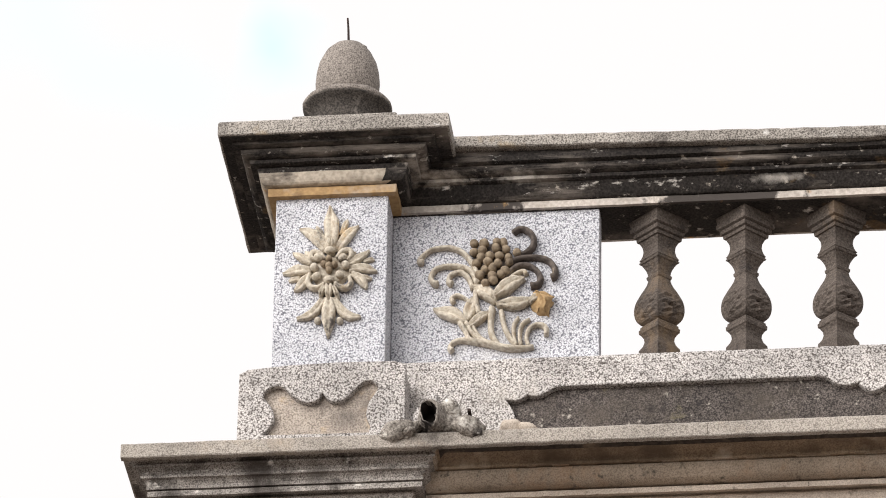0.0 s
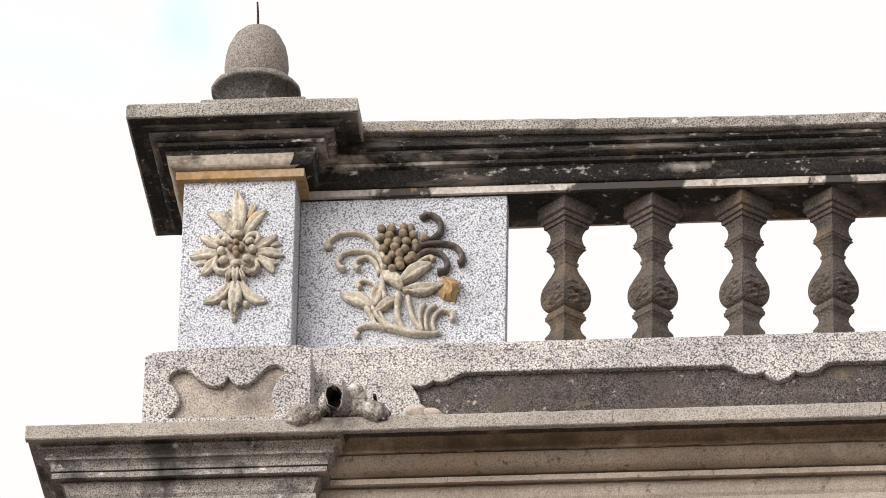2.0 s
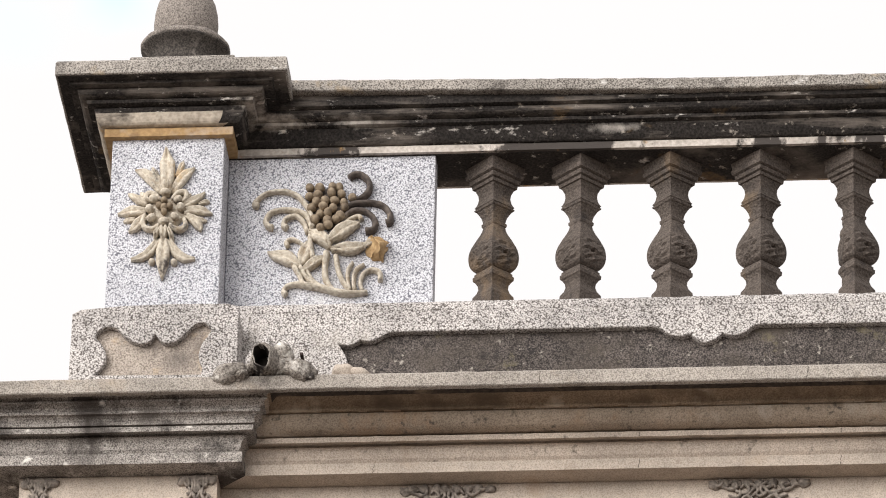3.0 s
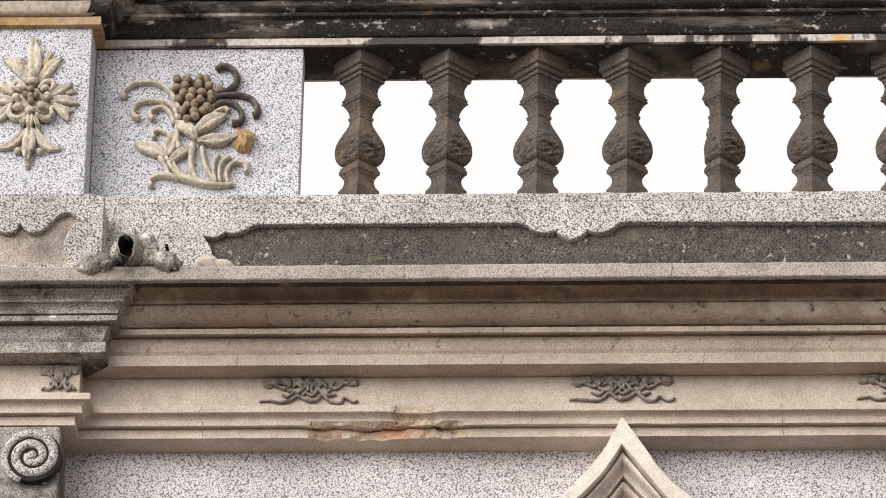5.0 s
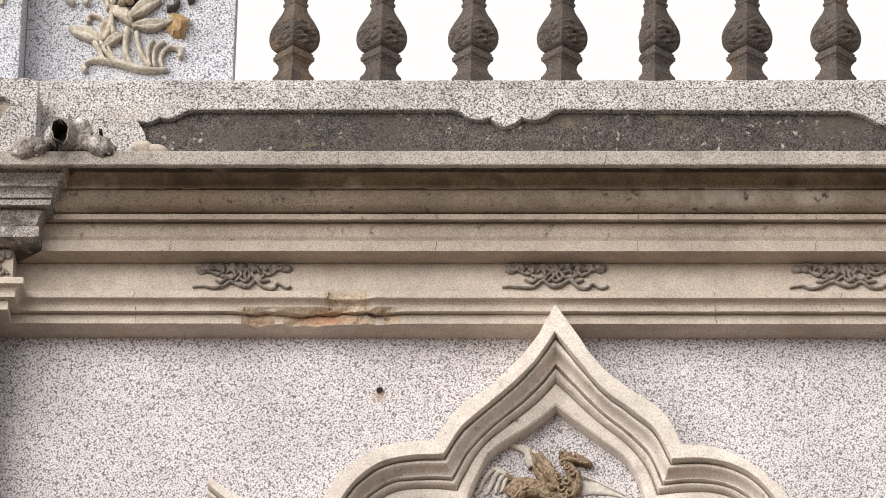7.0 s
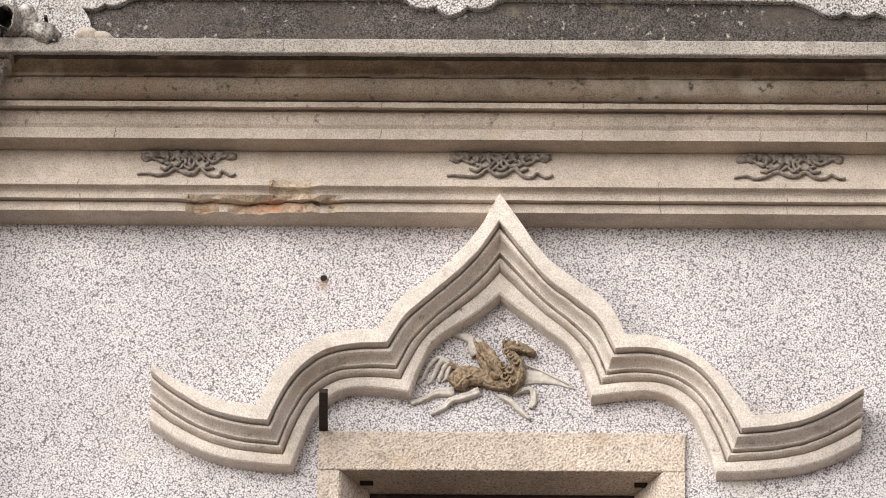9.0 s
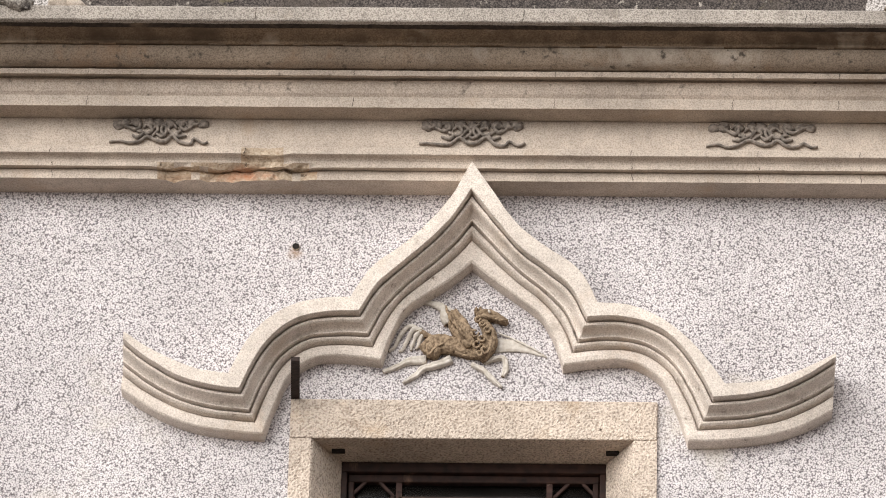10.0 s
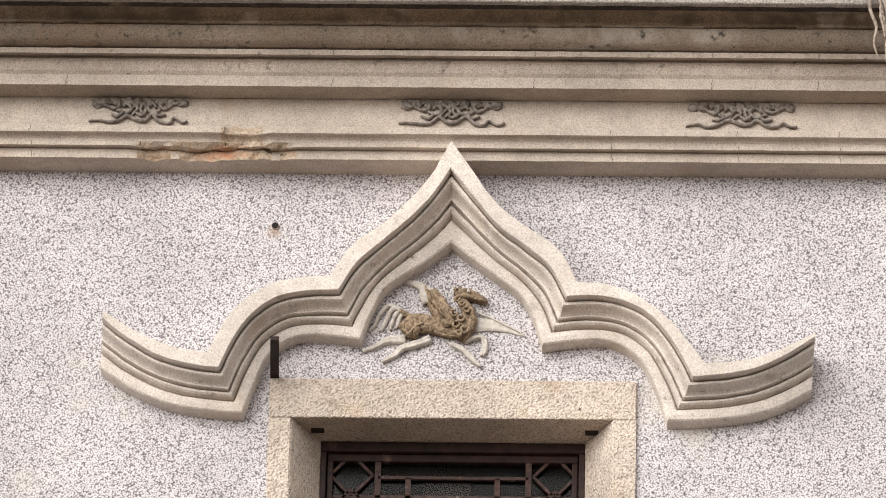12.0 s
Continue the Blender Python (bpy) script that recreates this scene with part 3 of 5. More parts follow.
for v in bm.verts:
    if v.co.y < py(0.3):
        n = noise.noise_vector(v.co * 26.0)
        v.co += Vector((0, n.y * 0.0018, n.z * 0.0018))
tagged(link("cornice_fascia", bm, FASCIA), "pale speckled drip edge of the cornice", "cornice", kind="structure")
tagged(link("cornice_fascia_side", box(-3.025, -2.53, py(0.0), BACK, 11.304, 11.351, 0.003), FASCIA), "pale speckled drip edge along the side", "cornice", kind="structure")

# ---- parapet plinth with its scalloped sunk panel ----
PL_T, PL_B = 11.742, 11.30
plinth = thing("parapet_plinth", "pale pebble-render parapet plinth with sunk lichen-grey panel", "plinth", kind="structure")


def scallop(a, b, cusps, drop):
    """Half-round lobes hanging between two points."""
    out = []
    for k in range(cusps):
        for j in range(9):
            t = (k + j / 8) / cusps
            out.append((a[0] + (b[0] - a[0]) * t, a[1] + (b[1] - a[1]) * t - drop * math.sin(math.pi * j / 8)))
    return out


top = 11.672
hole = [(-1.885, 11.40), (-1.892, 11.56), (-1.905, 11.60), (-1.925, 11.634)]
hole += scallop((-1.922, 11.634), (-1.862, 11.645), 1, 0.010) + scallop((-1.860, 11.647), (-1.800, 11.655), 1, 0.009)
hole += smooth_line([(-1.798, 11.657), (-1.775, 11.669), (-1.745, top)], 3)
hole += smooth_line([(-0.985, top), (-0.962, 11.664), (-0.945, 11.648)], 3) + scallop((-0.943, 11.648), (-0.872, 11.646), 1, 0.010)
hole += scallop((-0.870, 11.640), (-0.782, 11.640), 1, 0.026) + scallop((-0.780, 11.646), (-0.709, 11.648), 1, 0.010) + smooth_line([(-0.707, 11.648), (-0.69, 11.664), (-0.667, top)], 3)
hole += smooth_line([(0.19, top - 0.006), (0.235, 11.652), (0.27, 11.632)], 3) + scallop((0.272, 11.630), (0.34, 11.630), 1, 0.012) + scallop((0.342, 11.632), (0.43, 11.632), 1, 0.014)
hole += [(0.50, 11.60), (0.485, 11.55), (0.49, 11.40)]
outer = [(PIER_X + 0.2, PL_B), (RIGHT, PL_B), (RIGHT, PL_T), (PIER_X + 0.2, PL_T)]
plate("face", outer, [hole[::-1]], 0, py(0.06), 0, 0.03, 0.004, LIME, plinth)
part("sunk_panel", rough_up(box(-2.0, 0.6, py(0.036), py(0.0), PL_B, 11.71), 0.0, 1), SUNK, plinth, "dark lichen-grey sunk panel")
part("core", box(PIER_X + 0.2, RIGHT, py(0.031), py(-0.26), PL_B, PL_T), LIME, plinth)
bm = bmesh.new()
xs = [PIER_X + 0.2 + (RIGHT - PIER_X - 0.2) * k / 150 for k in range(151)]
ring = [(0.052, 11.741), (0.055, 11.748), (0.054, 11.768), (0.047, 11.778), (-0.26, 11.782), (-0.26, 11.741)]
loft(bm, [[(x, py(p), z) for p, z in ring] for x in xs], True, True)
part("coping", rough_up(bm, 0.002, 24), LIME, plinth)

# ---- corner pier ----
pier = thing("corner_pier", "square granolithic corner pier with heavy soot-stained cap", "pier")
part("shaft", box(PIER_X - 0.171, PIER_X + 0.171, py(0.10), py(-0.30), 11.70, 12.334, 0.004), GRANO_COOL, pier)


def square_loft(profile, half_x, y_front, y_back, cx, wear=0.0):
    bm = bmesh.new()
    rings = []
    for out, z in profile:
        x0, x1, ya, yb = cx - half_x - out, cx + half_x + out * 1.23, y_front - out, y_back + out
        ring = []
        for (ax, ay), (bx, by) in zip(((x0, ya), (x1, ya), (x1, yb), (x0, yb)), ((x1, ya), (x1, yb), (x0, yb), (x0, ya))):
            ring += [(ax + (bx - ax) * k / 14, ay + (by - ay) * k / 14, z) for k in range(14)]
        rings.append(ring)
    loft(bm, rings, True, True)
    return rough_up(bm, wear, 28) if wear else bm


YA, YB = py(0.10), py(-0.30)
CAP_A = [(0.0, 12.330), (0.022, 12.331), (0.022, 12.358), (0.014, 12.360)]
CAP_B = [(0.014, 12.361), (0.028, 12.362)] + curve((0.028, 12.362), (0.05, 12.398), 5, False) + [(0.054, 12.411), (0.048, 12.417)]
CAP_C = [(0.048, 12.417), (0.073, 12.420), (0.075, 12.430), (0.066, 12.433)] + curve((0.075, 12.434), (0.099, 12.445), 3, False) + [(0.101, 12.454), (0.094, 12.457), (0.123, 12.459), (0.125, 12.468), (0.116, 12.471)]
CAP_D = [(0.116, 12.471), (0.160, 12.471), (0.163, 12.474), (0.163, 12.512), (0.158, 12.520), (0.10, 12.532)]
part("ochre_band", square_loft(CAP_A, 0.171, YA, YB, PIER_X, 0.0012), OCHRE, pier, "ochre-stained band under the cap")
bm = square_loft(CAP_B, 0.171, YA, YB, PIER_X, 0.0015)
for f in bm.faces:
    c = f.calc_center_median()
    f.material_index = 1 if c.z > 12.399 or c.x > PIER_X + 0.17 else 0
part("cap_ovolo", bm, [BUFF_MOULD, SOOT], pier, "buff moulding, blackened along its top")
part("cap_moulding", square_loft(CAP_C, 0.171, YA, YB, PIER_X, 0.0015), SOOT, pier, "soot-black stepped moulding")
part("cap_slab", square_loft(CAP_D, 0.171, YA, YB, PIER_X, 0.0022), CAP_STONE, pier, "lichen-speckled cap slab")
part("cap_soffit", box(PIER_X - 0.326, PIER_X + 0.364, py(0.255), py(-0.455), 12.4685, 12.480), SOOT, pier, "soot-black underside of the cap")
part("top_block", rough_up(box(PIER_X - 0.135, PIER_X + 0.190, py(0.07), py(-0.27), 12.505, 12.645, 0.006), 0.002, 20), CAP_STONE, pier)

# pedestal under the pier with a cartouche cut into it
PED_L, PED_R = -2.716, -2.212
ped_mid = PIER_X - 0.008


def ped(x, y):
    return ((x - 567) / 590.0, (720 - y) / 525.0)


cart = [ped(462, 766), ped(474, 756)] + smooth_line([ped(484, 742), ped(483, 726), ped(474, 710), ped(463, 698)], 4)
cart += smooth_line([ped(467, 689), ped(482, 681), ped(500, 683), ped(518, 700), ped(540, 711), ped(560, 708), ped(569, 694)], 4)
cart += smooth_line([ped(571, 697), ped(584, 710), ped(604, 710), ped(622, 696), ped(640, 679), ped(656, 677), ped(669, 688)], 4)
cart += smooth_line([ped(662, 700), ped(651, 716), ped(647, 738), ped(655, 755)], 4) + [ped(652, 768)]
hw, hb = 0.252, 11.30 - 11.568
outer = [(-hw, hb), (hw, hb), (hw, 0.126), (hw - 0.004, 0.137), (hw - 0.035, 0.147), (0.05, 0.150), (-0.1, 0.146), (-hw + 0.03, 0.136), (-hw + 0.004, 0.122)]
plate("pedestal_face", outer, [cart[::-1]], ped_mid, py(0.18), 11.568, 0.028, 0.004, LIME, pier)
part("pedestal_sunk_panel", box(ped_mid - 0.2, ped_mid + 0.2, py(0.156), py(0.12), PL_B, 11.66), SUNK_WARM, pier, "buff and black-stained sunk cartouche")
part("pedestal_core", box(ped_mid - hw + 0.001, ped_mid + hw - 0.001, py(0.153), py(-0.36), PL_B, 11.695, 0.012), LIME, pier)

# ---- finial on the pier ----
finial = thing("finial", "grey-brown bell-shaped stone finial with an iron rod", "finial")
FC = (PIER_X + 0.013, py(-0.10))
# neck and flare below the collar, coloured dark as the shaded underside
bm = bmesh.new()
lathe(bm, [(0.100, 12.642), (0.098, 12.70), (0.104, 12.725), (0.120, 12.744), (0.134, 12.752), (0.138, 12.757)], FC, 40)
part("neck", rough_up(bm, 0.002, 30), DOME_SHADED, finial, "flaring neck, its underside shade put into the colour", True)
bm = bmesh.new()
lathe(bm, [(0.137, 12.756), (0.139, 12.763), (0.136, 12.772), (0.126, 12.781), (0.112, 12.788), (0.100, 12.791), (0.09, 12.792)], FC, 40)
part("collar", rough_up(bm, 0.003, 30), DOME_STONE, finial, "", True)
bm = bmesh.new()
lathe(bm, [(0.087, 12.785), (0.096, 12.81), (0.099, 12.85), (0.0965, 12.89), (0.0885, 12.925), (0.073, 12.957), (0.050, 12.982), (0.024, 12.996), (0.002, 12.999)], FC, 40)
bulb = part("bulb", rough_up(bm, 0.003, 22), DOME_STONE, finial, "", True)
bm = bmesh.new()
for k in range(5):
    blob(bm, (FC[0] - 0.03 + 0.018 * k, FC[1] - 0.012, 12.987 - 0.008 * abs(k - 2)), (0.018, 0.02, 0.009), lumps=0.006, scale=40)
part("crust", bm, LIME, bulb, "pale flaking crust on the crown", True)
part("rod", tube(bmesh.new(), [(FC[0], FC[1], 12.99), (FC[0] - 0.002, FC[1], 13.05), (FC[0] - 0.005, FC[1], 13.092)], [0.004, 0.0035, 0.003], 8), IRON, finial, "thin rusted iron rod")

# ---- handrail of the balustrade ----
rail = thing("handrail", "moulded handrail, black with soot, pale lichen on top", "handrail")
X0R = PIER_X + 0.172


def rail_run(profile, x0, x1, material, name, label, wear=0.0016):
    bm = bmesh.new()
    ring = profile + [(-0.25 - p, z) for p, z in profile[::-1]]
    n = int((x1 - x0) / 0.018)
    loft(bm, [[(x0 + (x1 - x0) * k / n, py(p), z) for p, z in ring] for k in range(n + 1)], True, True)
    for v in bm.verts:
        if v.co.z > 12.466:
            v.co.z += 0.024 * max(0.0, min(1.0, (-0.9 - v.co.x) / 1.2))
    return part(name, rough_up(bm, wear, 26), material, rail, label)


rail_run([(-0.012, 12.331), (-0.020, 12.332), (-0.020, 12.358), (-0.024, 12.361)], X0R, RIGHT, PATCHY, "rail_fillet", "patchy white and ochre lower fillet", 0.001)
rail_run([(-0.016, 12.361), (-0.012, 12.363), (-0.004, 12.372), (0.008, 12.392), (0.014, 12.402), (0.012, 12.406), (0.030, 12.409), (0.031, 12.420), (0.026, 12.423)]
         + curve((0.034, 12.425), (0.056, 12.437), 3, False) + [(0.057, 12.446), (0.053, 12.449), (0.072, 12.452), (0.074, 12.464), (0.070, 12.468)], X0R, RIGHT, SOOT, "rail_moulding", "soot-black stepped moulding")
rail_run([(0.070, 12.468), (0.096, 12.468), (0.100, 12.471), (0.101, 12.501), (0.095, 12.508), (0.05, 12.512)], X0R, RIGHT, CAP_STONE, "rail_cap", "lichen-speckled top slab", 0.003)
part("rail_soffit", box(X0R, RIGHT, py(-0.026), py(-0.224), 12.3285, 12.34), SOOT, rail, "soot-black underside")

# ---- panel beside the pier ----
panel = thing("parapet_panel", "speckled grey granolithic parapet panel", "panel")
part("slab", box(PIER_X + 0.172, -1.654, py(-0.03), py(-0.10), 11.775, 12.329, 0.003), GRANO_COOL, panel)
end_panel = thing("parapet_panel", "plain speckled granolithic panel closing the balustrade", "panel")
part("slab", box(0.33, RIGHT, py(-0.03), py(-0.10), 11.775, 12.329, 0.003), GRANOLITH, end_panel)

# ---- balusters: square, set cornerwise ----


def lobed(bm, profile, bow=0.0, sub=4):
    """A square section turned cornerwise, its faces slightly bowed; profile of (half diagonal, z)."""
    rings = []
    for r, z in profile:
        ring = []
        for k in range(4):
            a, b = math.pi / 2 * k, math.pi / 2 * (k + 1)
            for j in range(sub):
                t = j / sub
                q = Vector((math.cos(a), math.sin(a))).lerp(Vector((math.cos(b), math.sin(b))), t)
                q *= 1 + bow * 4 * t * (1 - t)
                ring.append((q.x * r, q.y * r, z))
        rings.append(ring)
    loft(bm, rings, True, True)
    return bm


def make_baluster():
    b = thing("baluster", "dark brown cast-stone square baluster set cornerwise", "baluster", "balusters of the parapet")
    part("foot", lobed(bmesh.new(), [(0.066, 11.776), (0.066, 11.85), (0.062, 11.882), (0.05, 11.896), (0.045, 11.91), (0.047, 11.922), (0.056, 11.934)]), BAL_STONE, b)
    part("lower_collar", lobed(bmesh.new(), [(0.056, 11.934), (0.062, 11.938), (0.063, 11.950), (0.058, 11.954), (0.058, 11.960), (0.052, 11.965), (0.048, 11.968)]), BAL_STONE, b)
    bm = lobed(bmesh.new(), [tuple(q) for q in smooth_line([(0.047, 11.966), (0.061, 11.973), (0.0705, 11.985), (0.0755, 12.0), (0.077, 12.016), (0.0755, 12.032), (0.071, 12.048), (0.063, 12.064), (0.054, 12.08), (0.044, 12.096), (0.037, 12.11), (0.034, 12.122)], 2)], 0.10, 8)
    for v in bm.verts:
        if 11.982 < v.co.z < 12.056:
            inner = min(abs(v.co.x), abs(v.co.y)) / 0.038
            v.co += Vector((v.co.x, v.co.y, 0)) * (0.30 * min(1.0, inner) * noise.noise(v.co * 95))
    part("bulb", bm, BAL_STONE, b, "carved bulb")
    part("ring", lobed(bmesh.new(), [(0.034, 12.122), (0.038, 12.126), (0.039, 12.134), (0.035, 12.138)]), BAL_STONE, b)
    part("neck", lobed(bmesh.new(), [(0.034, 12.138), (0.0355, 12.146), (0.039, 12.156), (0.046, 12.167), (0.054, 12.177)], 0.04), BAL_STONE, b)
    part("upper_collar", lobed(bmesh.new(), [(0.054, 12.177), (0.060, 12.180), (0.062, 12.184), (0.057, 12.188), (0.061, 12.192), (0.056, 12.198), (0.051, 12.208), (0.048, 12.222), (0.050, 12.236)]), BAL_STONE, b)
    part("abacus", lobed(bmesh.new(), [(0.050, 12.236), (0.057, 12.248), (0.060, 12.255), (0.068, 12.256), (0.070, 12.266), (0.066, 12.268), (0.077, 12.271), (0.080, 12.283), (0.076, 12.285), (0.088, 12.289), (0.091, 12.302), (0.086, 12.305), (0.092, 12.329)]), BAL_STONE, b)
    return b


first = make_baluster()
BAL_Y = py(-0.125)
first.matrix_basis = pose(-1.480, BAL_Y, 0)
for x, turn in ((-1.216, 2), (-0.939, -2), (-0.670, 1), (-0.112, -1), (0.155, 2)):
    copy_thing(first, pose(x, BAL_Y, 0, 0, 0, turn))
odd = make_baluster()
odd.matrix_basis = pose(-0.390, BAL_Y, 0, 0, 0, 2)
for piece in odd.children:
    for v in piece.data.vertices:
        keep = 0.033 + 0.014 * noise.noise(v.co * 40.0) + 0.05 * max(0.0, min(1.0, (v.co.z - 12.17) / 0.05))
        if v.co.x < -keep:
            v.co.x = -keep + (v.co.x + keep) * 0.35
tagged(odd, "dark cast-stone baluster, chipped away along one side")

# ---- flower relief on the pier ----
flower = thing("flower_relief", "ivory stucco flower relief with leaves in a cross", "relief")
FX, FZ, FY = -2.460, 12.066, py(0.10)


def fp(x, y, h=0.0):
    """Place on the pier from the flower's middle, in steps of 1.72 mm across and 1.96 mm down."""
    return (FX + x * 0.001719 + y * 0.00004, FY - h, FZ - y * 0.00196 - x * 0.00008)


for name, rise, items in (
    ("top_leaf", 0.034, [([(3, -30), (5, -65), (4, -90), (2, -117)], (7, 13, 14, 1.5))]),
    ("top_leaf", 0.024, [([(-3, -37), (-21, -60), (-38, -72), (-52, -77)], (7, 12, 9, 1.5)), ([(-8, -55), (-18, -72), (-22, -82)], (5, 7, 1.5)),
                         ([(13, -37), (29, -60), (40, -73), (53, -83)], (7, 10, 9, 1.5)), ([(22, -66), (30, -86), (33, -94)], (5, 5, 1.5))]),
    ("top_leaf", 0.042, [([(4, -40), (4, -52), (4, -61)], (5, 6, 1))]),
    ("side_leaf", 0.028, [([(-31, -3), (-53, -3), (-68, 0), (-82, 3)], (7, 11, 8, 1.5)), ([(-31, -15), (-45, -23), (-57, -30), (-64, -33)], (6, 8, 5, 1.5)), ([(-30, 5), (-43, 17), (-53, 27), (-62, 33)], (6, 10, 8, 1.5)),
                          ([(36, -5), (57, -7), (72, -5), (85, -1)], (7, 9, 8, 1.5)), ([(35, -15), (51, -23), (62, -30), (72, -39)], (6, 8, 6, 1.5)), ([(39, 3), (55, 12), (62, 21), (65, 29)], (6, 9, 8, 2))]),
    ("side_leaf", 0.018, [([(-27, -23), (-38, -33), (-42, -38)], (4, 6, 1.5)), ([(-50, 10), (-65, 13), (-72, 15)], (4, 5, 2)), ([(31, -21), (39, -30), (47, -37)], (4, 6, 1.5)), ([(60, -19), (74, -23), (80, -23)], (3, 5, 2)), ([(56, 5), (69, 10), (76, 9)], (4, 5, 2))]),
    ("bottom_leaf", 0.034, [([(0, 47), (0, 67), (-1, 87), (-2, 115)], (8, 13, 12, 1.5))]),
    ("bottom_leaf", 0.026, [([(-9, 45), (-23, 67), (-38, 77), (-57, 82)], (5, 9, 8, 3)), ([(9, 45), (22, 67), (37, 77), (56, 78)], (5, 9, 9, 3))]),
    ("calyx_leaf", 0.042, [([(0, 25), (0, 38), (0, 51)], (7, 8, 2)), ([(-7, 27), (-13, 40), (-15, 48)], (4, 5, 1.5)), ([(8, 27), (14, 40), (17, 48)], (4, 5, 1.5))]),
):
    for pts, widths in items:
        bm = petal(bmesh.new(), [fp(x, y, -0.002) for x, y in pts], [w * 0.00170 for w in widths], rise, crease=0.66)
        part(name, rough_up(bm, 0.0013, 60), RELIEF, flower, "", True)
part("rosette", blob(bmesh.new(), fp(2, -2, 0.0), (0.062, 0.014, 0.056), 0, 0.006, 40, 3), RELIEF, flower, "", True)
for pts in ([(-6, -21), (-16, -31), (-28, -32), (-31, -24), (-22, -20)], [(-33, 4), (-37, 17), (-32, 28), (-19, 30), (-8, 22)], [(14, -23), (24, -34), (38, -36), (40, -26), (32, -19)], [(36, 10), (39, 22), (30, 30), (17, 27), (10, 20)]):
    bm = tube(bmesh.new(), [fp(x, y, 0.016) for x, y in pts], [0.006, 0.0085, 0.009, 0.0085, 0.006], 8, 1.8, 4)
    part("curled_petal", bm, RELIEF, flower, "", True)
for x, y, w, h, turn in ((-18, -22, 13, 9, 0.6), (25, -22, 13, 9, -0.6), (-21, 11, 14, 9, -0.5), (20, 8, 12, 9, 0.6), (-25, -5, 11, 11, 0), (30, -9, 11, 11, 0), (1, 17, 15, 10, 0), (3, -35, 15, 9, 0), (-20, 85, 9, 9, 0), (19, 85, 9, 9, 0)):
    part("knob", blob(bmesh.new(), fp(x, y, 0.022 if y < 80 else 0.006), (w * 0.00120, 0.019, h * 0.00130), turn), RELIEF, flower, "", True)
for x, y, r in ((1, -7, 7), (-8, -10, 6), (11, -9, 6), (1, -19, 6), (1, 1, 6)):
    part("bud", blob(bmesh.new(), fp(x, y, 0.026), (r * 0.0018, 0.016, r * 0.0018)), BERRY, flower, "darker central bud", True)

# ---- grape and foliage relief on the panel ----
vine = thing("grape_relief", "ivory and black stucco relief of grapes, scrolls and leaves", "relief")
GX, GZ, GY = -1.990, 12.0585, py(-0.03)


def vp(x, y, h=0.010):
    """Place on the panel from the relief's middle, in steps of 1.72 mm across and 1.96 mm down."""
    return (GX + x * 0.001719 + y * 0.00002, GY - h, GZ - y * 0.00196 - x * 0.00008)


SCROLLS = (
    ("scroll", RELIEF, [(-17, -10), (-23, -35), (-40, -60), (-60, -71), (-80, -73), (-100, -69), (-115, -59), (-123, -48), (-115, -46)], (5, 5, 4, 4, 6)),
    ("scroll", RELIEF, [(-20, -7), (-30, -30), (-47, -38), (-65, -40), (-80, -39), (-95, -33), (-102, -20), (-97, -10), (-89, -8)], (5, 5, 4, 5, 6)),
    ("scroll", RELIEF, [(-27, 0), (-33, -15), (-43, -27), (-55, -29), (-67, -23), (-70, -12), (-64, -8)], (5, 5, 4, 5, 6)),
    ("scroll", RELIEF, [(-32, 22), (-47, 14), (-57, 12), (-65, 18), (-61, 25)], (3, 4, 4, 5)),
    ("scroll", RELIEF_DARK, [(50, -58), (71, -66), (81, -80), (78, -95), (65, -105), (53, -105), (45, -99)], (4, 6, 6, 5, 6)),
    ("scroll", RELIEF_DARK, [(25, -20), (35, -40), (50, -52), (70, -55), (90, -55), (107, -49), (117, -37), (118, -23), (111, -20)], (4, 5, 5, 6, 6)),
    ("scroll", RELIEF_DARK, [(30, -10), (40, -32), (55, -41), (70, -41), (85, -33), (92, -20), (88, -7), (75, -5)], (4, 5, 5, 6, 6)),
    ("scroll", RELIEF, [(28, -5), (40, -20), (53, -28), (63, -31), (68, -25)], (4, 4, 4, 5)),
    ("stem", RELIEF, [(-23, 5), (-21, 25), (-17, 45)], (5, 5, 5)),
    ("stem", RELIEF, [(-40, 60), (-27, 80), (-5, 95), (20, 103)], (5, 5, 5, 4)),
    ("stem", RELIEF, [(-50, 60), (-40, 75), (-33, 90), (-15, 97)], (5, 5, 5, 4)),
    ("stem", RELIEF, [(7, 35), (4, 60), (7, 83), (20, 100)], (7, 6, 6, 4)),
    ("stem", RELIEF, [(23, 40), (28, 65), (37, 85), (50, 100)], (5, 5, 5, 4)),
    ("stem", RELIEF, [(-28, 65), (-15, 85), (5, 98)], (4, 4, 4)),
    ("base_scroll", RELIEF, [(80, 102), (55, 105), (30, 104), (0, 97), (-25, 93), (-45, 91), (-62, 95), (-68, 105), (-63, 110)], (4, 6, 6, 5, 4, 6)),
    ("tendril", RELIEF, [(50, 100), (45, 85), (45, 65), (53, 50)], (4, 4, 4, 3)),
    ("tendril", RELIEF, [(57, 100), (55, 80), (60, 63), (73, 53)], (4, 4, 4, 3)),
    ("tendril", RELIEF, [(71, 100), (67, 85), (73, 70), (87, 63), (101, 68), (102, 82)], (4, 4, 4, 5, 5)),
)
for name, material, pts, radii in SCROLLS:
    bm = tube(bmesh.new(), [vp(*q, 0.008) for q in pts], [r * 0.00165 for r in radii], 8, 2.4, 5)
    part(name, rough_up(bm, 0.001, 50), material, vine, "blackened scroll" if material == RELIEF_DARK else "", True)
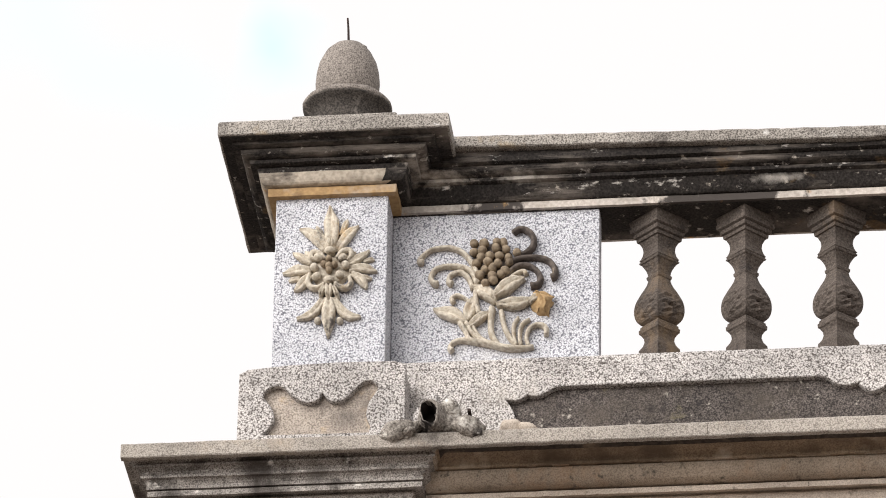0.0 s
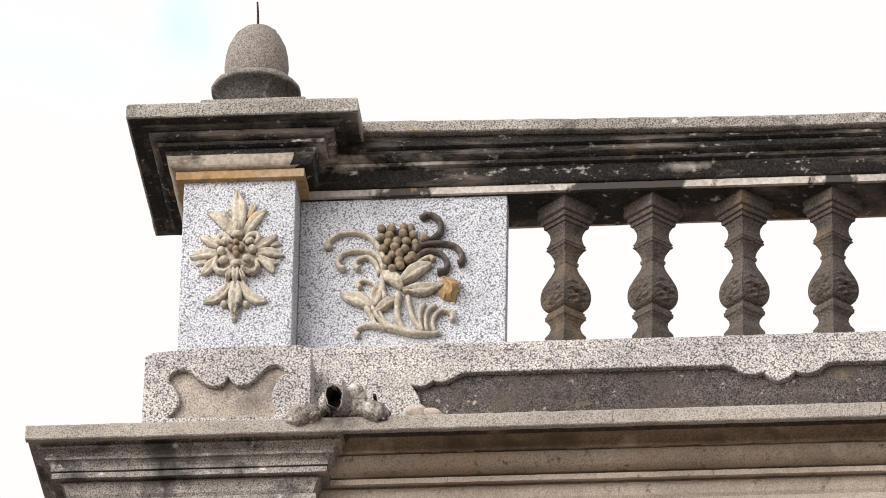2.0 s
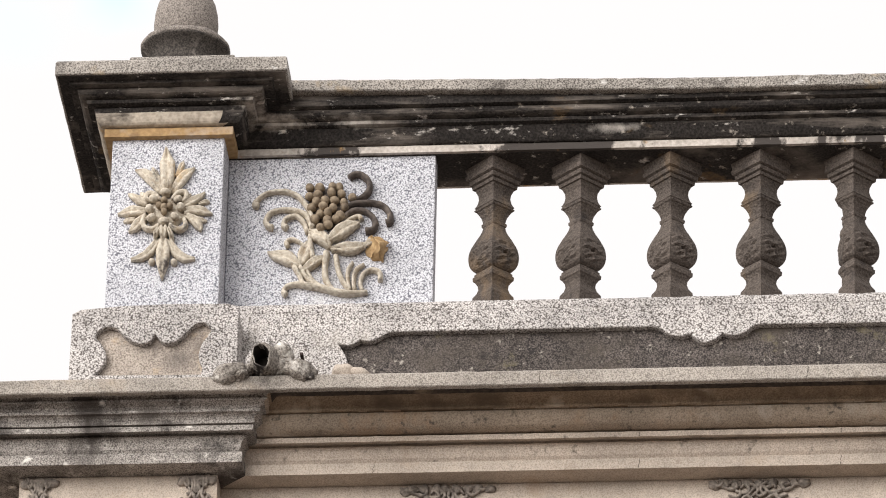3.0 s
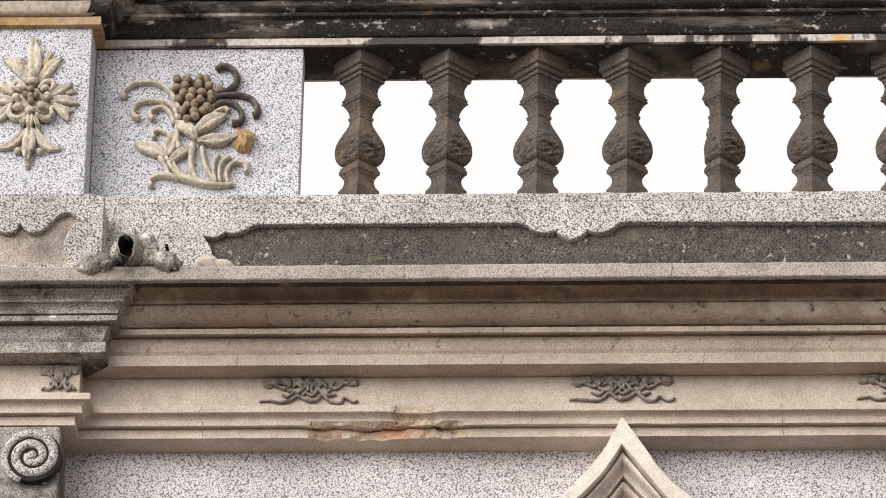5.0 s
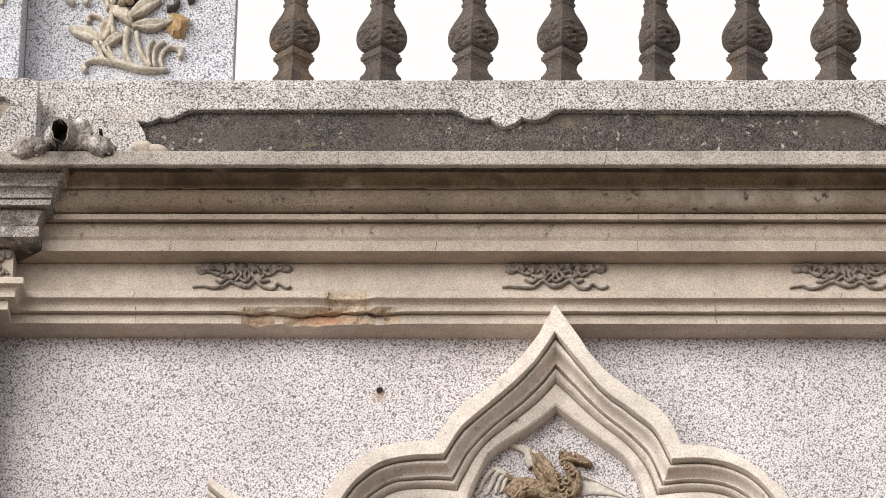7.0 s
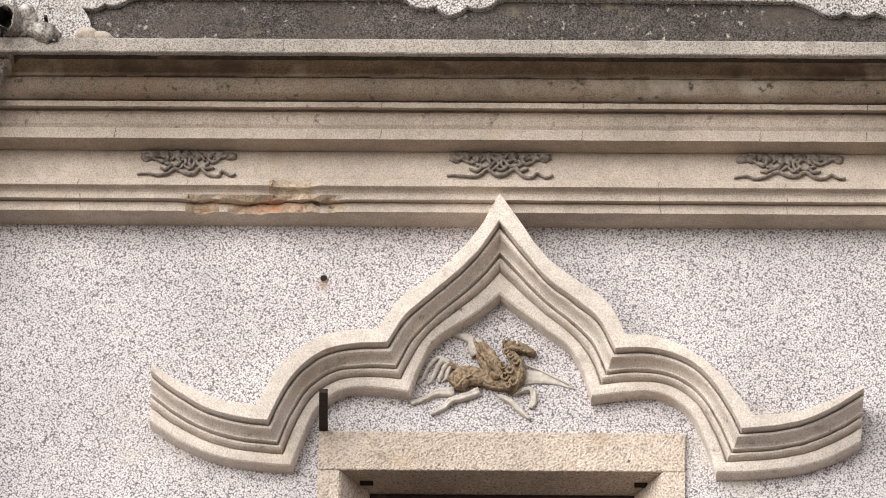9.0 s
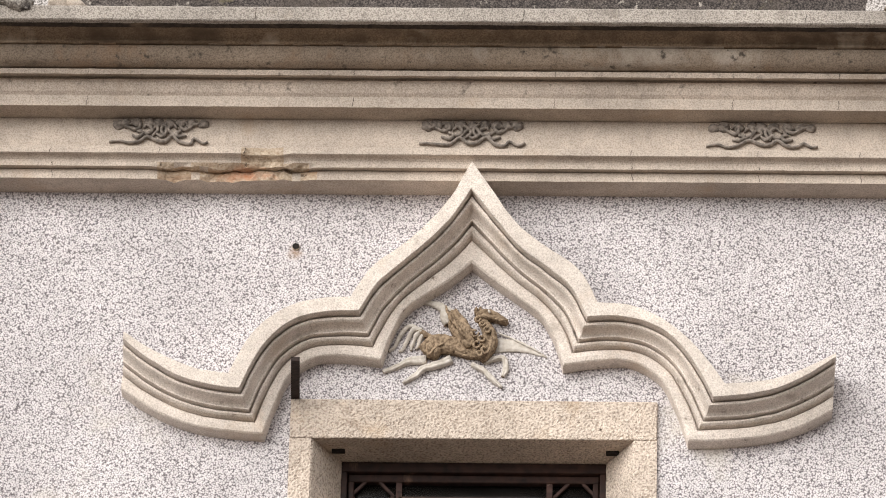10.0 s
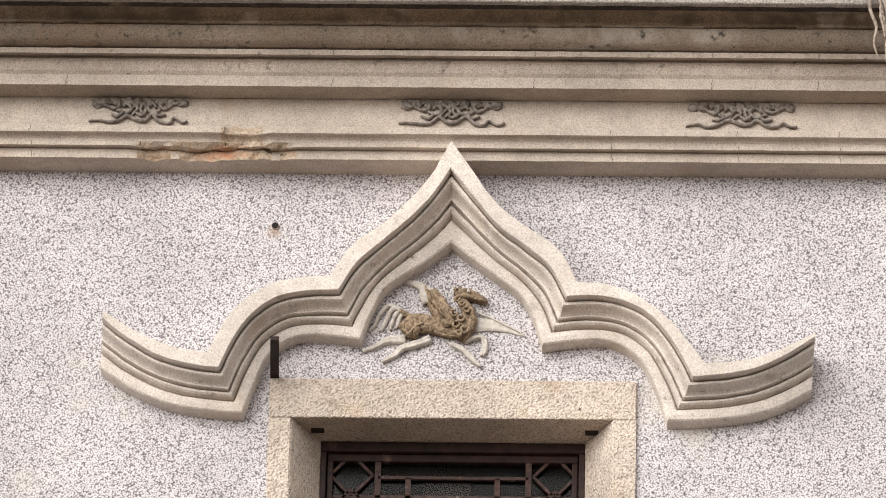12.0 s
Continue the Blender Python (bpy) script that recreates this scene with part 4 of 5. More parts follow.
for pts, widths, rise in (
    ([(13, 27), (3, 13), (-10, 4), (-26, -4)], (4, 13, 15, 4), 0.040),
    ([(7, 18), (30, 0), (47, -12), (65, -18)], (4, 15, 13, 3), 0.044),
    ([(15, 30), (40, 28), (60, 25), (82, 17)], (4, 13, 12, 3), 0.040),
    ([(-40, 60), (-60, 47), (-80, 42), (-97, 37)], (6, 16, 12, 2), 0.036),
    ([(-38, 56), (-34, 40), (-30, 25), (-28, 15)], (5, 13, 11, 2), 0.030),
    ([(-35, 68), (-20, 56), (-8, 47), (0, 40)], (5, 10, 9, 2), 0.034),
):
    bm = petal(bmesh.new(), [vp(*q, -0.002) for q in pts], [w * 0.00155 for w in widths], rise, crease=0.66)
    part("leaf", rough_up(bm, 0.002, 45), RELIEF, vine, "", True)
part("bud", blob(bmesh.new(), vp(98, 25, 0.012), (0.027, 0.026, 0.035), 0.2, 0.030, 34, 3), BUD, vine, "orange-ochre bud", True)
part("bud_sepal", petal(bmesh.new(), [vp(72, 26, -0.002), vp(84, 16, -0.002), vp(94, 8, -0.002)], (0.006, 0.014, 0.004), 0.034), RELIEF, vine, "", True)
bed = part("berry_bed", blob(bmesh.new(), vp(9, -46, 0.0), (0.062, 0.022, 0.076)), RELIEF_DARK, vine, "", True)
seeds = random.Random(4)
for y, xs in ((-75, (-22, -3, 15, 31)), (-64, (-27, -8, 12, 32, 48)), (-52, (-15, 4, 23, 40)), (-41, (-20, 1, 19, 35)), (-30, (-7, 11, 27)), (-19, (-10, 9, 25)), (-8, (-3, 13))):
    for x in xs:
        part("berry", blob(bmesh.new(), vp(x + seeds.uniform(-4, 4), y + seeds.uniform(-3, 3), 0.016 + 0.018 * (1 - abs(x - 10) / 45)), (0.0145 + seeds.uniform(-0.002, 0.0015), 0.019, 0.0155 + seeds.uniform(-0.002, 0.0015)), lumps=0.002, scale=60), BERRY, bed, "", True)

# ---- waterspout over the cornice ----
spout = thing("waterspout", "grey stone waterspout with leafy lumps, mouth, the shade inside put into its black colour", "waterspout")
SXP, SZ = -2.112, 11.399
LEDGE = 0.10


def tunnel(stations, sides=24):
    """Rings facing the viewer: (how far out, half width, half height, shift across, shift up)."""
    bm = bmesh.new()
    loft(bm, [[(SXP + dx + w * math.cos(a), py(p - LEDGE), SZ + dz + h * math.sin(a)) for a in (2 * math.pi * k / sides for k in range(sides))] for p, w, h, dx, dz in stations], True, True)
    return bm


bm = tunnel([(0.05, 0.050, 0.060, 0.012, 0.02), (0.30, 0.052, 0.062, 0.012, 0.018), (0.44, 0.050, 0.060, 0.010, 0.012), (0.49, 0.042, 0.054, 0.006, 0.004), (0.53, 0.032, 0.044, 0, -0.004), (0.538, 0.027, 0.039, 0, -0.006), (0.534, 0.024, 0.035, 0, -0.006), (0.51, 0.023, 0.033, 0, -0.006), (0.40, 0.021, 0.028, 0, -0.006)])
rough_up(rough_up(bm, 0.009, 22), 0.005, 60)
# inner walls coloured near-black in place of the mouth's own shade
for f in bm.faces:
    c = f.calc_center_median()
    if math.hypot(c.x - SXP, (c.z - SZ + 0.006) * 0.7) < 0.027 and c.y > py(0.436):
        f.material_index = 1
pipe = part("pipe", bm, [SPOUT, DARK_HOLE], spout, "", True)
part("mouth", tunnel([(0.40, 0.026, 0.036, 0, -0.006), (0.47, 0.026, 0.036, 0, -0.006)], 20), DARK_HOLE, pipe, "mouth, the shade inside put into its black colour")
for dx, dz, p, size, turn, material in (
    (0.008, 0.054, 0.475, (0.028, 0.035, 0.026), 0.3, LIME), (0.002, 0.076, 0.46, (0.012, 0.018, 0.022), 0.1, LIME), (0.048, 0.034, 0.46, (0.034, 0.045, 0.034), 0.5, SPOUT),
    (0.058, -0.004, 0.46, (0.028, 0.04, 0.042), 0.2, SPOUT), (-0.038, 0.020, 0.46, (0.014, 0.03, 0.032), 0.0, LIME), (-0.045, -0.026, 0.48, (0.020, 0.03, 0.022), 0.0, SPOUT)):
    part("stone_leaf", blob(bmesh.new(), (SXP + dx, py(p - LEDGE), SZ + dz), size, turn, 0.014, 34, 3), material, spout, "", True)
for dx, dz, pts, widths in ((-0.098, -0.044, [(0.046, 0.020), (0.012, 0.006), (-0.022, -0.006), (-0.046, -0.018)], (0.014, 0.030, 0.030, 0.012)), (-0.076, -0.056, [(0.03, 0.02), (0.014, 0.0), (0.006, -0.014)], (0.008, 0.016, 0.006)),
                            (0.112, -0.040, [(-0.045, 0.014), (-0.014, 0.007), (0.018, -0.003), (0.044, -0.010)], (0.014, 0.031, 0.033, 0.016))):
    bm = petal(bmesh.new(), [(SXP + dx + x, py(0.455 - LEDGE), SZ + dz + z) for x, z in pts], widths, 0.085, 0, 6, 0.93)
    part("stone_leaf", rough_up(rough_up(bm, 0.008, 26), 0.004, 70), SPOUT, spout, "pale lobed stone leaf", True)
part("pin", box(SXP + 0.107, SXP + 0.117, py(0.38), py(0.30), 11.425, 11.435, 0.002), IRON, spout, "rusted iron pin")
bm = blob(blob(blob(bmesh.new(), (-1.878, py(0.34), 11.381), (0.036, 0.04, 0.032), 0.1, 0.014, 30, 3), (-1.835, py(0.34), 11.372), (0.038, 0.035, 0.020), 0, 0.012, 30, 3), (-1.79, py(0.33), 11.360), (0.040, 0.03, 0.012), 0, 0.01, 30, 3)
tagged(link("stone_fragment", bm, CEMENT_PALE, smooth=True), "buff broken stone fragment lying on the cornice", "fragment")
tagged(link("stone_fragment", blob(bmesh.new(), (-1.724, py(0.30), 11.362), (0.045, 0.03, 0.018), 0, 0.014, 34, 3), SUNK, smooth=True), "dark grey crumbled stone fragment lying on the cornice", "fragment")

# ---- scroll ornaments on the frieze ----
def make_ornament(name, cx, zc, y, width, seed, label):
    o = thing(name, label, "ornament", "scroll ornaments on the frieze")
    rnd = random.Random(seed)
    k = width / 0.31

    def at(x, z, h=0.006):
        return (cx + x * k, y - h, zc + z)

    lines = [[(-0.135, -0.036), (-0.108, -0.030), (-0.085, -0.037), (-0.055, -0.034), (-0.030, -0.014), (-0.008, -0.030), (0.016, -0.030), (0.036, -0.014), (0.058, -0.036), (0.084, -0.038), (0.100, -0.022), (0.118, -0.038), (0.137, -0.032)]]
    for e in (-1, 1):
        lines += [
            [(0.125 * e, 0.036), (0.100 * e, 0.022), (0.088 * e, 0.034), (0.100 * e, 0.040)],
            [(0.100 * e, 0.026), (0.072 * e, 0.006), (0.055 * e, 0.018), (0.066 * e, 0.032), (0.078 * e, 0.024)],
            [(0.062 * e, 0.010), (0.040 * e, -0.008), (0.022 * e, 0.006), (0.034 * e, 0.022), (0.046 * e, 0.010)],
            [(0.075 * e, -0.012), (0.056 * e, -0.018), (0.046 * e, -0.004), (0.060 * e, 0.002)],
            [(0.030 * e, 0.034), (0.012 * e, 0.022), (0.004 * e, 0.004), (0.020 * e, -0.014)],
        ]
    lines.append([(-0.030, -0.012), (-0.014, 0.014), (0.010, 0.020), (0.022, 0.0), (0.006, -0.014), (-0.006, -0.002)])
    for line in lines:
        pts = [at(x + rnd.uniform(-0.004, 0.004), z + rnd.uniform(-0.003, 0.003)) for x, z in line]
        part("scroll", tube(bmesh.new(), pts, [0.0032, 0.0058, 0.0056, 0.0036], 6, 1.7, 3), ORNAMENT, o, "", True)
    for x, z in ((-0.115, 0.03), (-0.09, 0.034), (-0.06, 0.036), (-0.03, 0.036), (0.03, 0.036), (0.062, 0.036), (0.09, 0.034), (0.12, 0.033), (0.0, 0.036)):
        part("leaf_lobe", blob(bmesh.new(), at(x + rnd.uniform(-0.006, 0.006), z - 0.006, 0.002), (0.017, 0.012, 0.015), 0, 0.006, 60), ORNAMENT, o, "", True)
    return o


FRZ = 11.085
make_ornament("scroll_ornament", -1.588, FRZ, py(0.105), 0.33, 1, "dark grey stucco scroll ornament on the buff frieze")
make_ornament("scroll_ornament", -0.672, FRZ, py(0.105), 0.36, 2, "dark grey stucco scroll ornament on the buff frieze")
make_ornament("scroll_ornament", 0.180, FRZ, py(0.105), 0.37, 3, "grey stucco ornament of three loops on the frieze")
make_ornament("scroll_ornament", -2.318, FRZ, py(0.195), 0.115, 4, "buff scroll ornament above the pilaster capital")
make_ornament("scroll_ornament", -2.782, FRZ, py(0.195), 0.115, 5, "buff scroll ornament above the pilaster capital")

# ---- ogee hood mould over the window ----
hood = thing("hood_mould", "pale buff cement ogee hood mould of stepped fillets", "hood mould")
# each run: its outer edge, its inner edge, and the share of the fascia at its start, middle and end
HOOD_WEST = (
    ("end_wing", [(-0.994, 10.412), (-0.938, 10.372), (-0.878, 10.339), (-0.817, 10.310), (-0.753, 10.291), (-0.687, 10.283)],
     [(-1.003, 10.277), (-0.928, 10.223), (-0.847, 10.181), (-0.762, 10.155), (-0.674, 10.143), (-0.586, 10.137)], (0.18, 0.32, 0.34)),
    ("shoulder", [(-0.687, 10.283), (-0.648, 10.371), (-0.592, 10.446), (-0.518, 10.499), (-0.432, 10.524), (-0.343, 10.531)],
     [(-0.586, 10.137), (-0.555, 10.234), (-0.515, 10.326), (-0.440, 10.383), (-0.346, 10.387), (-0.252, 10.375)], (0.34, 0.35, 0.30)),
    ("ogee", [(-0.343, 10.531), (-0.283, 10.628), (-0.198, 10.697), (-0.120, 10.775), (-0.053, 10.867), (0.0, 10.974)],
     [(-0.252, 10.375), (-0.225, 10.458), (-0.189, 10.535), (-0.125, 10.588), (-0.058, 10.635), (0.003, 10.690)], (0.30, 0.35, 0.33)),
)
HOOD_EAST = (
    ("end_wing", [(1.060, 10.361), (1.001, 10.328), (0.939, 10.299), (0.875, 10.277), (0.810, 10.266), (0.743, 10.262)],
     [(1.051, 10.226), (0.975, 10.180), (0.893, 10.150), (0.808, 10.135), (0.722, 10.127), (0.636, 10.125)], (0.10, 0.27, 0.32)),
    ("shoulder", [(0.743, 10.262), (0.688, 10.343), (0.625, 10.416), (0.551, 10.474), (0.466, 10.511), (0.375, 10.518)],
     [(0.636, 10.125), (0.604, 10.228), (0.555, 10.323), (0.471, 10.378), (0.372, 10.378), (0.273, 10.363)], (0.32, 0.25, 0.31)),
    ("ogee", [(0.375, 10.518), (0.318, 10.624), (0.225, 10.694), (0.136, 10.770), (0.068, 10.871), (0.0, 10.974)],
     [(0.273, 10.363), (0.248, 10.450), (0.205, 10.526), (0.139, 10.581), (0.071, 10.634), (0.003, 10.690)], (0.31, 0.36, 0.33)),
)
# below the fascia: share of the way in, and how far it stands out
STEPS = [(0.0, 0.112), (0.025, 0.110), (0.035, 0.124), (0.06, 0.131), (0.14, 0.131), (0.175, 0.124), (0.20, 0.106), (0.245, 0.094), (0.30, 0.088), (0.345, 0.087), (0.352, 0.058), (0.372, 0.056), (0.380, 0.067), (0.405, 0.072), (0.47, 0.072), (0.515, 0.066), (0.545, 0.052),
         (0.565, 0.038), (0.585, 0.036), (0.600, 0.050), (0.64, 0.056), (0.80, 0.058), (0.94, 0.055), (0.98, 0.050), (1.0, 0.030), (1.0, -0.002)]


def resample(line, n):
    fine = smooth_line(line, 12)
    lens = [0.0]
    for a, b in zip(fine, fine[1:]):
        lens.append(lens[-1] + (b - a).length)
    out = []
    for k in range(n + 1):
        d = lens[-1] * k / n
        i = max(j for j in range(len(lens)) if lens[j] <= d + 1e-9)
        i = min(i, len(fine) - 2)
        t = (d - lens[i]) / max(1e-9, lens[i + 1] - lens[i])
        out.append(fine[i].lerp(fine[i + 1], t))
    return out


for runs in (HOOD_WEST, HOOD_EAST):
    for name, edge_out, edge_in, share in runs:
        n = 30
        bm = bmesh.new()
        rings = []
        for k, (u, w) in enumerate(zip(resample(edge_out, n), resample(edge_in, n))):
            f = float(np.interp(k / n, (0, 0.5, 1), share))
            full = [(0.0, 0.0), (0.0, 0.155), (0.012, 0.16), (f - 0.012, 0.16), (f, 0.156)] + [(f + (1 - f) * a, p) for a, p in STEPS]
            rings.append([(BAY_X + u.lerp(w, a).x, py(p), u.lerp(w, a).y) for a, p in full])
        loft(bm, rings, True, True)
        part(name, rough_up(bm, 0.0016, 24), HOOD, hood)

# ---- winged horse relief: one plain shape ----
bm = bmesh.new()
HX, HZ, HY = -0.6904, 10.4606, py(0.0)


def hp(x, y, h=-0.002):
    """Place on the wall from the horse's middle, in steps of 1.64 mm across and 1.82 mm down."""
    return (HX + x * 0.001643 + y * 0.00004, HY - h, HZ - y * 0.00182)


for pts, widths, rise, m in (
    ([(-68, 20), (-45, 8), (-15, 10), (20, 18), (42, 22)], (13, 21, 18, 17, 12), 0.040, 0),
    ([(-52, 32), (-48, 15), (-38, 2)], (10, 18, 12), 0.046, 0),
    ([(30, 32), (46, 12), (50, -8), (44, -24), (36, -34)], (16, 18, 14, 11, 8), 0.046, 0),
    ([(28, -40), (42, -44), (62, -40), (82, -32)], (7, 12, 9, 5), 0.042, 0),
    ([(18, 14), (5, -8), (-6, -28), (-14, -50)], (12, 19, 20, 9), 0.052, 0),
    ([(24, 6), (14, -14), (8, -22)], (8, 10, 4), 0.036, 0),
    ([(-14, -44), (-34, -58), (-50, -66), (-68, -68)], (13, 9, 7, 2), 0.020, 1),
    ([(-24, -30), (-30, -44), (-34, -54)], (8, 9, 4), 0.026, 1),
    ([(-62, 33), (-90, 36), (-110, 44), (-138, 55)], (10, 7, 5, 4), 0.022, 1),
    ([(-18, 32), (-40, 42), (-68, 50), (-80, 61), (-103, 75)], (9, 7, 6, 5, 2), 0.026, 1),
    ([(18, 40), (40, 52), (55, 67), (71, 80)], (5, 5, 5, 3), 0.022, 1),
    ([(40, 36), (62, 30), (76, 31), (78, 48), (73, 62)], (5, 5, 5, 6, 4), 0.022, 1),
    ([(58, 6), (90, 6), (120, 13), (152, 26)], (17, 14, 8, 1.5), 0.011, 1),
    ([(-42, -2), (-66, -12), (-82, -24)], (6, 5, 3), 0.022, 0),
):
    petal(bm, [hp(*q) for q in pts], [w * 0.00152 for w in widths], rise, m)
for pts in ([(-72, -18), (-92, -26), (-108, -10), (-116, 8), (-128, 18)], [(-70, -20), (-84, -20), (-96, -2), (-102, 14), (-112, 18)], [(-68, -18), (-78, -12), (-86, 4), (-90, 18)], [(-66, -14), (-72, -4), (-76, 8), (-82, 16)]):
    tube(bm, [hp(*q, 0.006) for q in pts], (0.006, 0.0075, 0.006, 0.003), 8, 1.5, 4, 1)
# feathers, curls of the mane and chest, muscles
for k in range(4):
    tube(bm, [hp(6 - 8 * k, 4 - 9 * k, 0.048), hp(-6 - 6 * k, -16 - 9 * k, 0.050), hp(-16 - 3 * k, -30 - 8 * k, 0.042)], (0.003, 0.005, 0.002), 6, 1.2, 3, 0)
for x, y, r in ((24, -6, 8), (36, 4, 7), (28, 14, 8), (46, -12, 6), (42, 24, 7), (32, 30, 6), (30, -30, 5), (38, -22, 5)):
    tube(bm, [hp(x + r * math.cos(a) * (1 - 0.1 * k), y + r * math.sin(a) * (1 - 0.1 * k), 0.044) for k, a in enumerate((0, 1.1, 2.2, 3.3, 4.4, 5.5))], (0.004, 0.0045, 0.003), 6, 1.4, 3, 0)
for line in ([(-10, 28), (10, 34), (30, 36)], [(-56, 34), (-46, 20), (-30, 12)], [(60, -32), (72, -30), (82, -30)]):
    tube(bm, [hp(*q, 0.040) for q in line], (0.003, 0.004, 0.002), 6, 1.0, 3, 0)
for x in (26, 33):
    petal(bm, [hp(x, -46), hp(x + 1, -54), hp(x + 2, -59)], (0.004, 0.006, 0.001), 0.034)
blob(bm, hp(50, -45, 0.040), (0.005, 0.006, 0.005), mat=1)
tube(bm, [hp(62, -16, 0.010), hp(100, 0, 0.010), hp(140, 20, 0.008)], (0.003, 0.003, 0.002), 6, 1.0, 3, 1)
rough_up(bm, 0.0035, 60)
tagged(link("horse_relief", bm, [HORSE_BROWN, HORSE_WHITE], smooth=True), "brown and white stucco relief of a winged horse", "relief")

# ---- window with granite surround ----
window = thing("window_1", "dark wooden window with iron grille in a yellow granite surround", "window", kind="structure")
IN_L, IN_R = -1.036, -0.267
part("lintel", rough_up(box(OUT_L, OUT_R, py(0.014), py(-0.20), WIN_T, OUT_T, 0.004), 0.0015, 30), GRANITE, window)
for s, xo, xf, xi in ((1, OUT_L, WIN_L + 0.006, IN_L), (-1, OUT_R, WIN_R - 0.006, IN_R)):
    bm = bmesh.new()
    ring = [(xo, py(0.012)), (xf - s * 0.006, py(0.012)), (xf, py(0.006)), (xi, py(-0.150)), (xi, py(-0.30)), (xo, py(-0.30))]
    loft(bm, [[(x, y, WIN_B + (WIN_T - 0.001 - WIN_B) * k / 30) for x, y in ring] for k in range(31)], True, True)
    part("jamb", rough_up(bm, 0.0015, 30), GRANITE, window)
# near-black blocks: the inner shade of the sockets as a colour
for x in (-1.042, -0.248):
    part("hinge_socket", box(x - 0.019, x + 0.019, py(-0.062), py(-0.090), WIN_T - 0.004, WIN_T + 0.01, 0.002), DARK_HOLE, window, "dark square socket in the lintel")
part("head_frame", box(IN_L, IN_R, py(-0.150), py(-0.20), WIN_T - 0.032, WIN_T - 0.001, 0.003), WOOD, window)
part("inner_head_frame", box(IN_L + 0.02, IN_R - 0.02, py(-0.168), py(-0.21), WIN_T - 0.056, WIN_T - 0.033, 0.003), WOOD, window)
for x0, x1 in ((IN_L, IN_L + 0.018), (IN_R - 0.018, IN_R)):
    part("side_frame", box(x0, x1, py(-0.150), py(-0.20), WIN_B, WIN_T - 0.033, 0.003), WOOD, window)
for x0, x1 in ((IN_L + 0.021, IN_L + 0.038), (IN_R - 0.038, IN_R - 0.021)):
    part("inner_side_frame", box(x0, x1, py(-0.164), py(-0.21), WIN_B, WIN_T - 0.057, 0.003), WOOD, window)
GY0, GY1 = py(-0.172), py(-0.184)


def bar(x0, z0, x1, z1, w, name="grille_bar"):
    d = Vector((x1 - x0, z1 - z0))
    n = Vector((-d.y, d.x)).normalized() * w / 2
    bm = bmesh.new()
    ring = [(x0 + n.x, z0 + n.y), (x0 - n.x, z0 - n.y), (x1 - n.x, z1 - n.y), (x1 + n.x, z1 + n.y)]
    loft(bm, [[(x, y, z) for x, z in ring] for y in (GY0, GY1)], True, True)
    part(name, bm, GRILLE, window)


GL, GR = IN_L + 0.038, IN_R - 0.038
for row in range(5):
    z1 = 10.092 - 0.112 * row
    z0 = z1 - 0.112
    zc = (z0 + z1) / 2 + 0.012
    for cx in (-0.945, -0.355):
        h, w = 0.066, 0.062
        for (ax, az), (bx, bz) in zip(((-w, 0), (0, h), (w, 0), (0, -h)), ((0, h), (w, 0), (0, -h), (-w, 0))):
            bar(cx + ax, zc + az, cx + bx, zc + bz, 0.008, "lattice_bar")
    bar(GL, z0, GR, z0, 0.009)
bar(-0.868, 10.092, -0.868, WIN_B, 0.017)
bar(-0.431, 10.092, -0.431, WIN_B, 0.017)
bar(-0.868, 10.041, -0.431, 10.041, 0.009)
for x in (-0.780, -0.521):
    bar(x, 10.041, x, WIN_B, 0.016)
pane = part("pane", box(IN_L, IN_R, py(-0.190), py(-0.194), WIN_B, WIN_T - 0.03), GLASS, window, "dusty dark glass pane")
pane.visible_shadow = False
part("sash_rail", box(-0.74, -0.60, py(-0.215), py(-0.235), 9.985, 10.045), WOOD, window)

# ---- small things on the wall ----
hook = thing("iron_bracket", "dark rusted iron bar jutting from the window lintel", "bracket")
bm = bmesh.new()
loft(bm, [[(-1.168 + e + dx * w, y, z + dz * 0.006) for dx, dz in ((-1, -1), (1, -1), (1, 1), (-1, 1))] for y, z, w, e in ((py(-0.02), 10.277, 0.0125, 0.0), (py(0.06), 10.277, 0.0125, 0.003), (py(0.262), 10.279, 0.0125, 0.013))], True, True)
part("bar", bm, IRON, hook)
hole_ring = thing("anchor_hole", "small dark anchor hole with a rusty rim in the wall", "hole")
bm = bmesh.new()
loft(bm, [[(-1.182 + r * math.cos(a), y, 10.766 + r * math.sin(a)) for a in (2 * math.pi * k / 14 for k in range(14))] for y, r in ((py(-0.01), 0.012), (py(0.003), 0.0118), (py(0.0035), 0.009))], True, True)
part("rim", rough_up(bm, 0.005, 60), BROKEN, hole_ring, "rusty broken rim")
# near-black plug, coloured as the shade within the hole
bm = bmesh.new()
loft(bm, [[(-1.182 + 0.010 * math.cos(a), y, 10.766 + 0.010 * math.sin(a)) for a in (2 * math.pi * k / 12 for k in range(12))] for y in (py(-0.01), py(0.0065))], True, True)
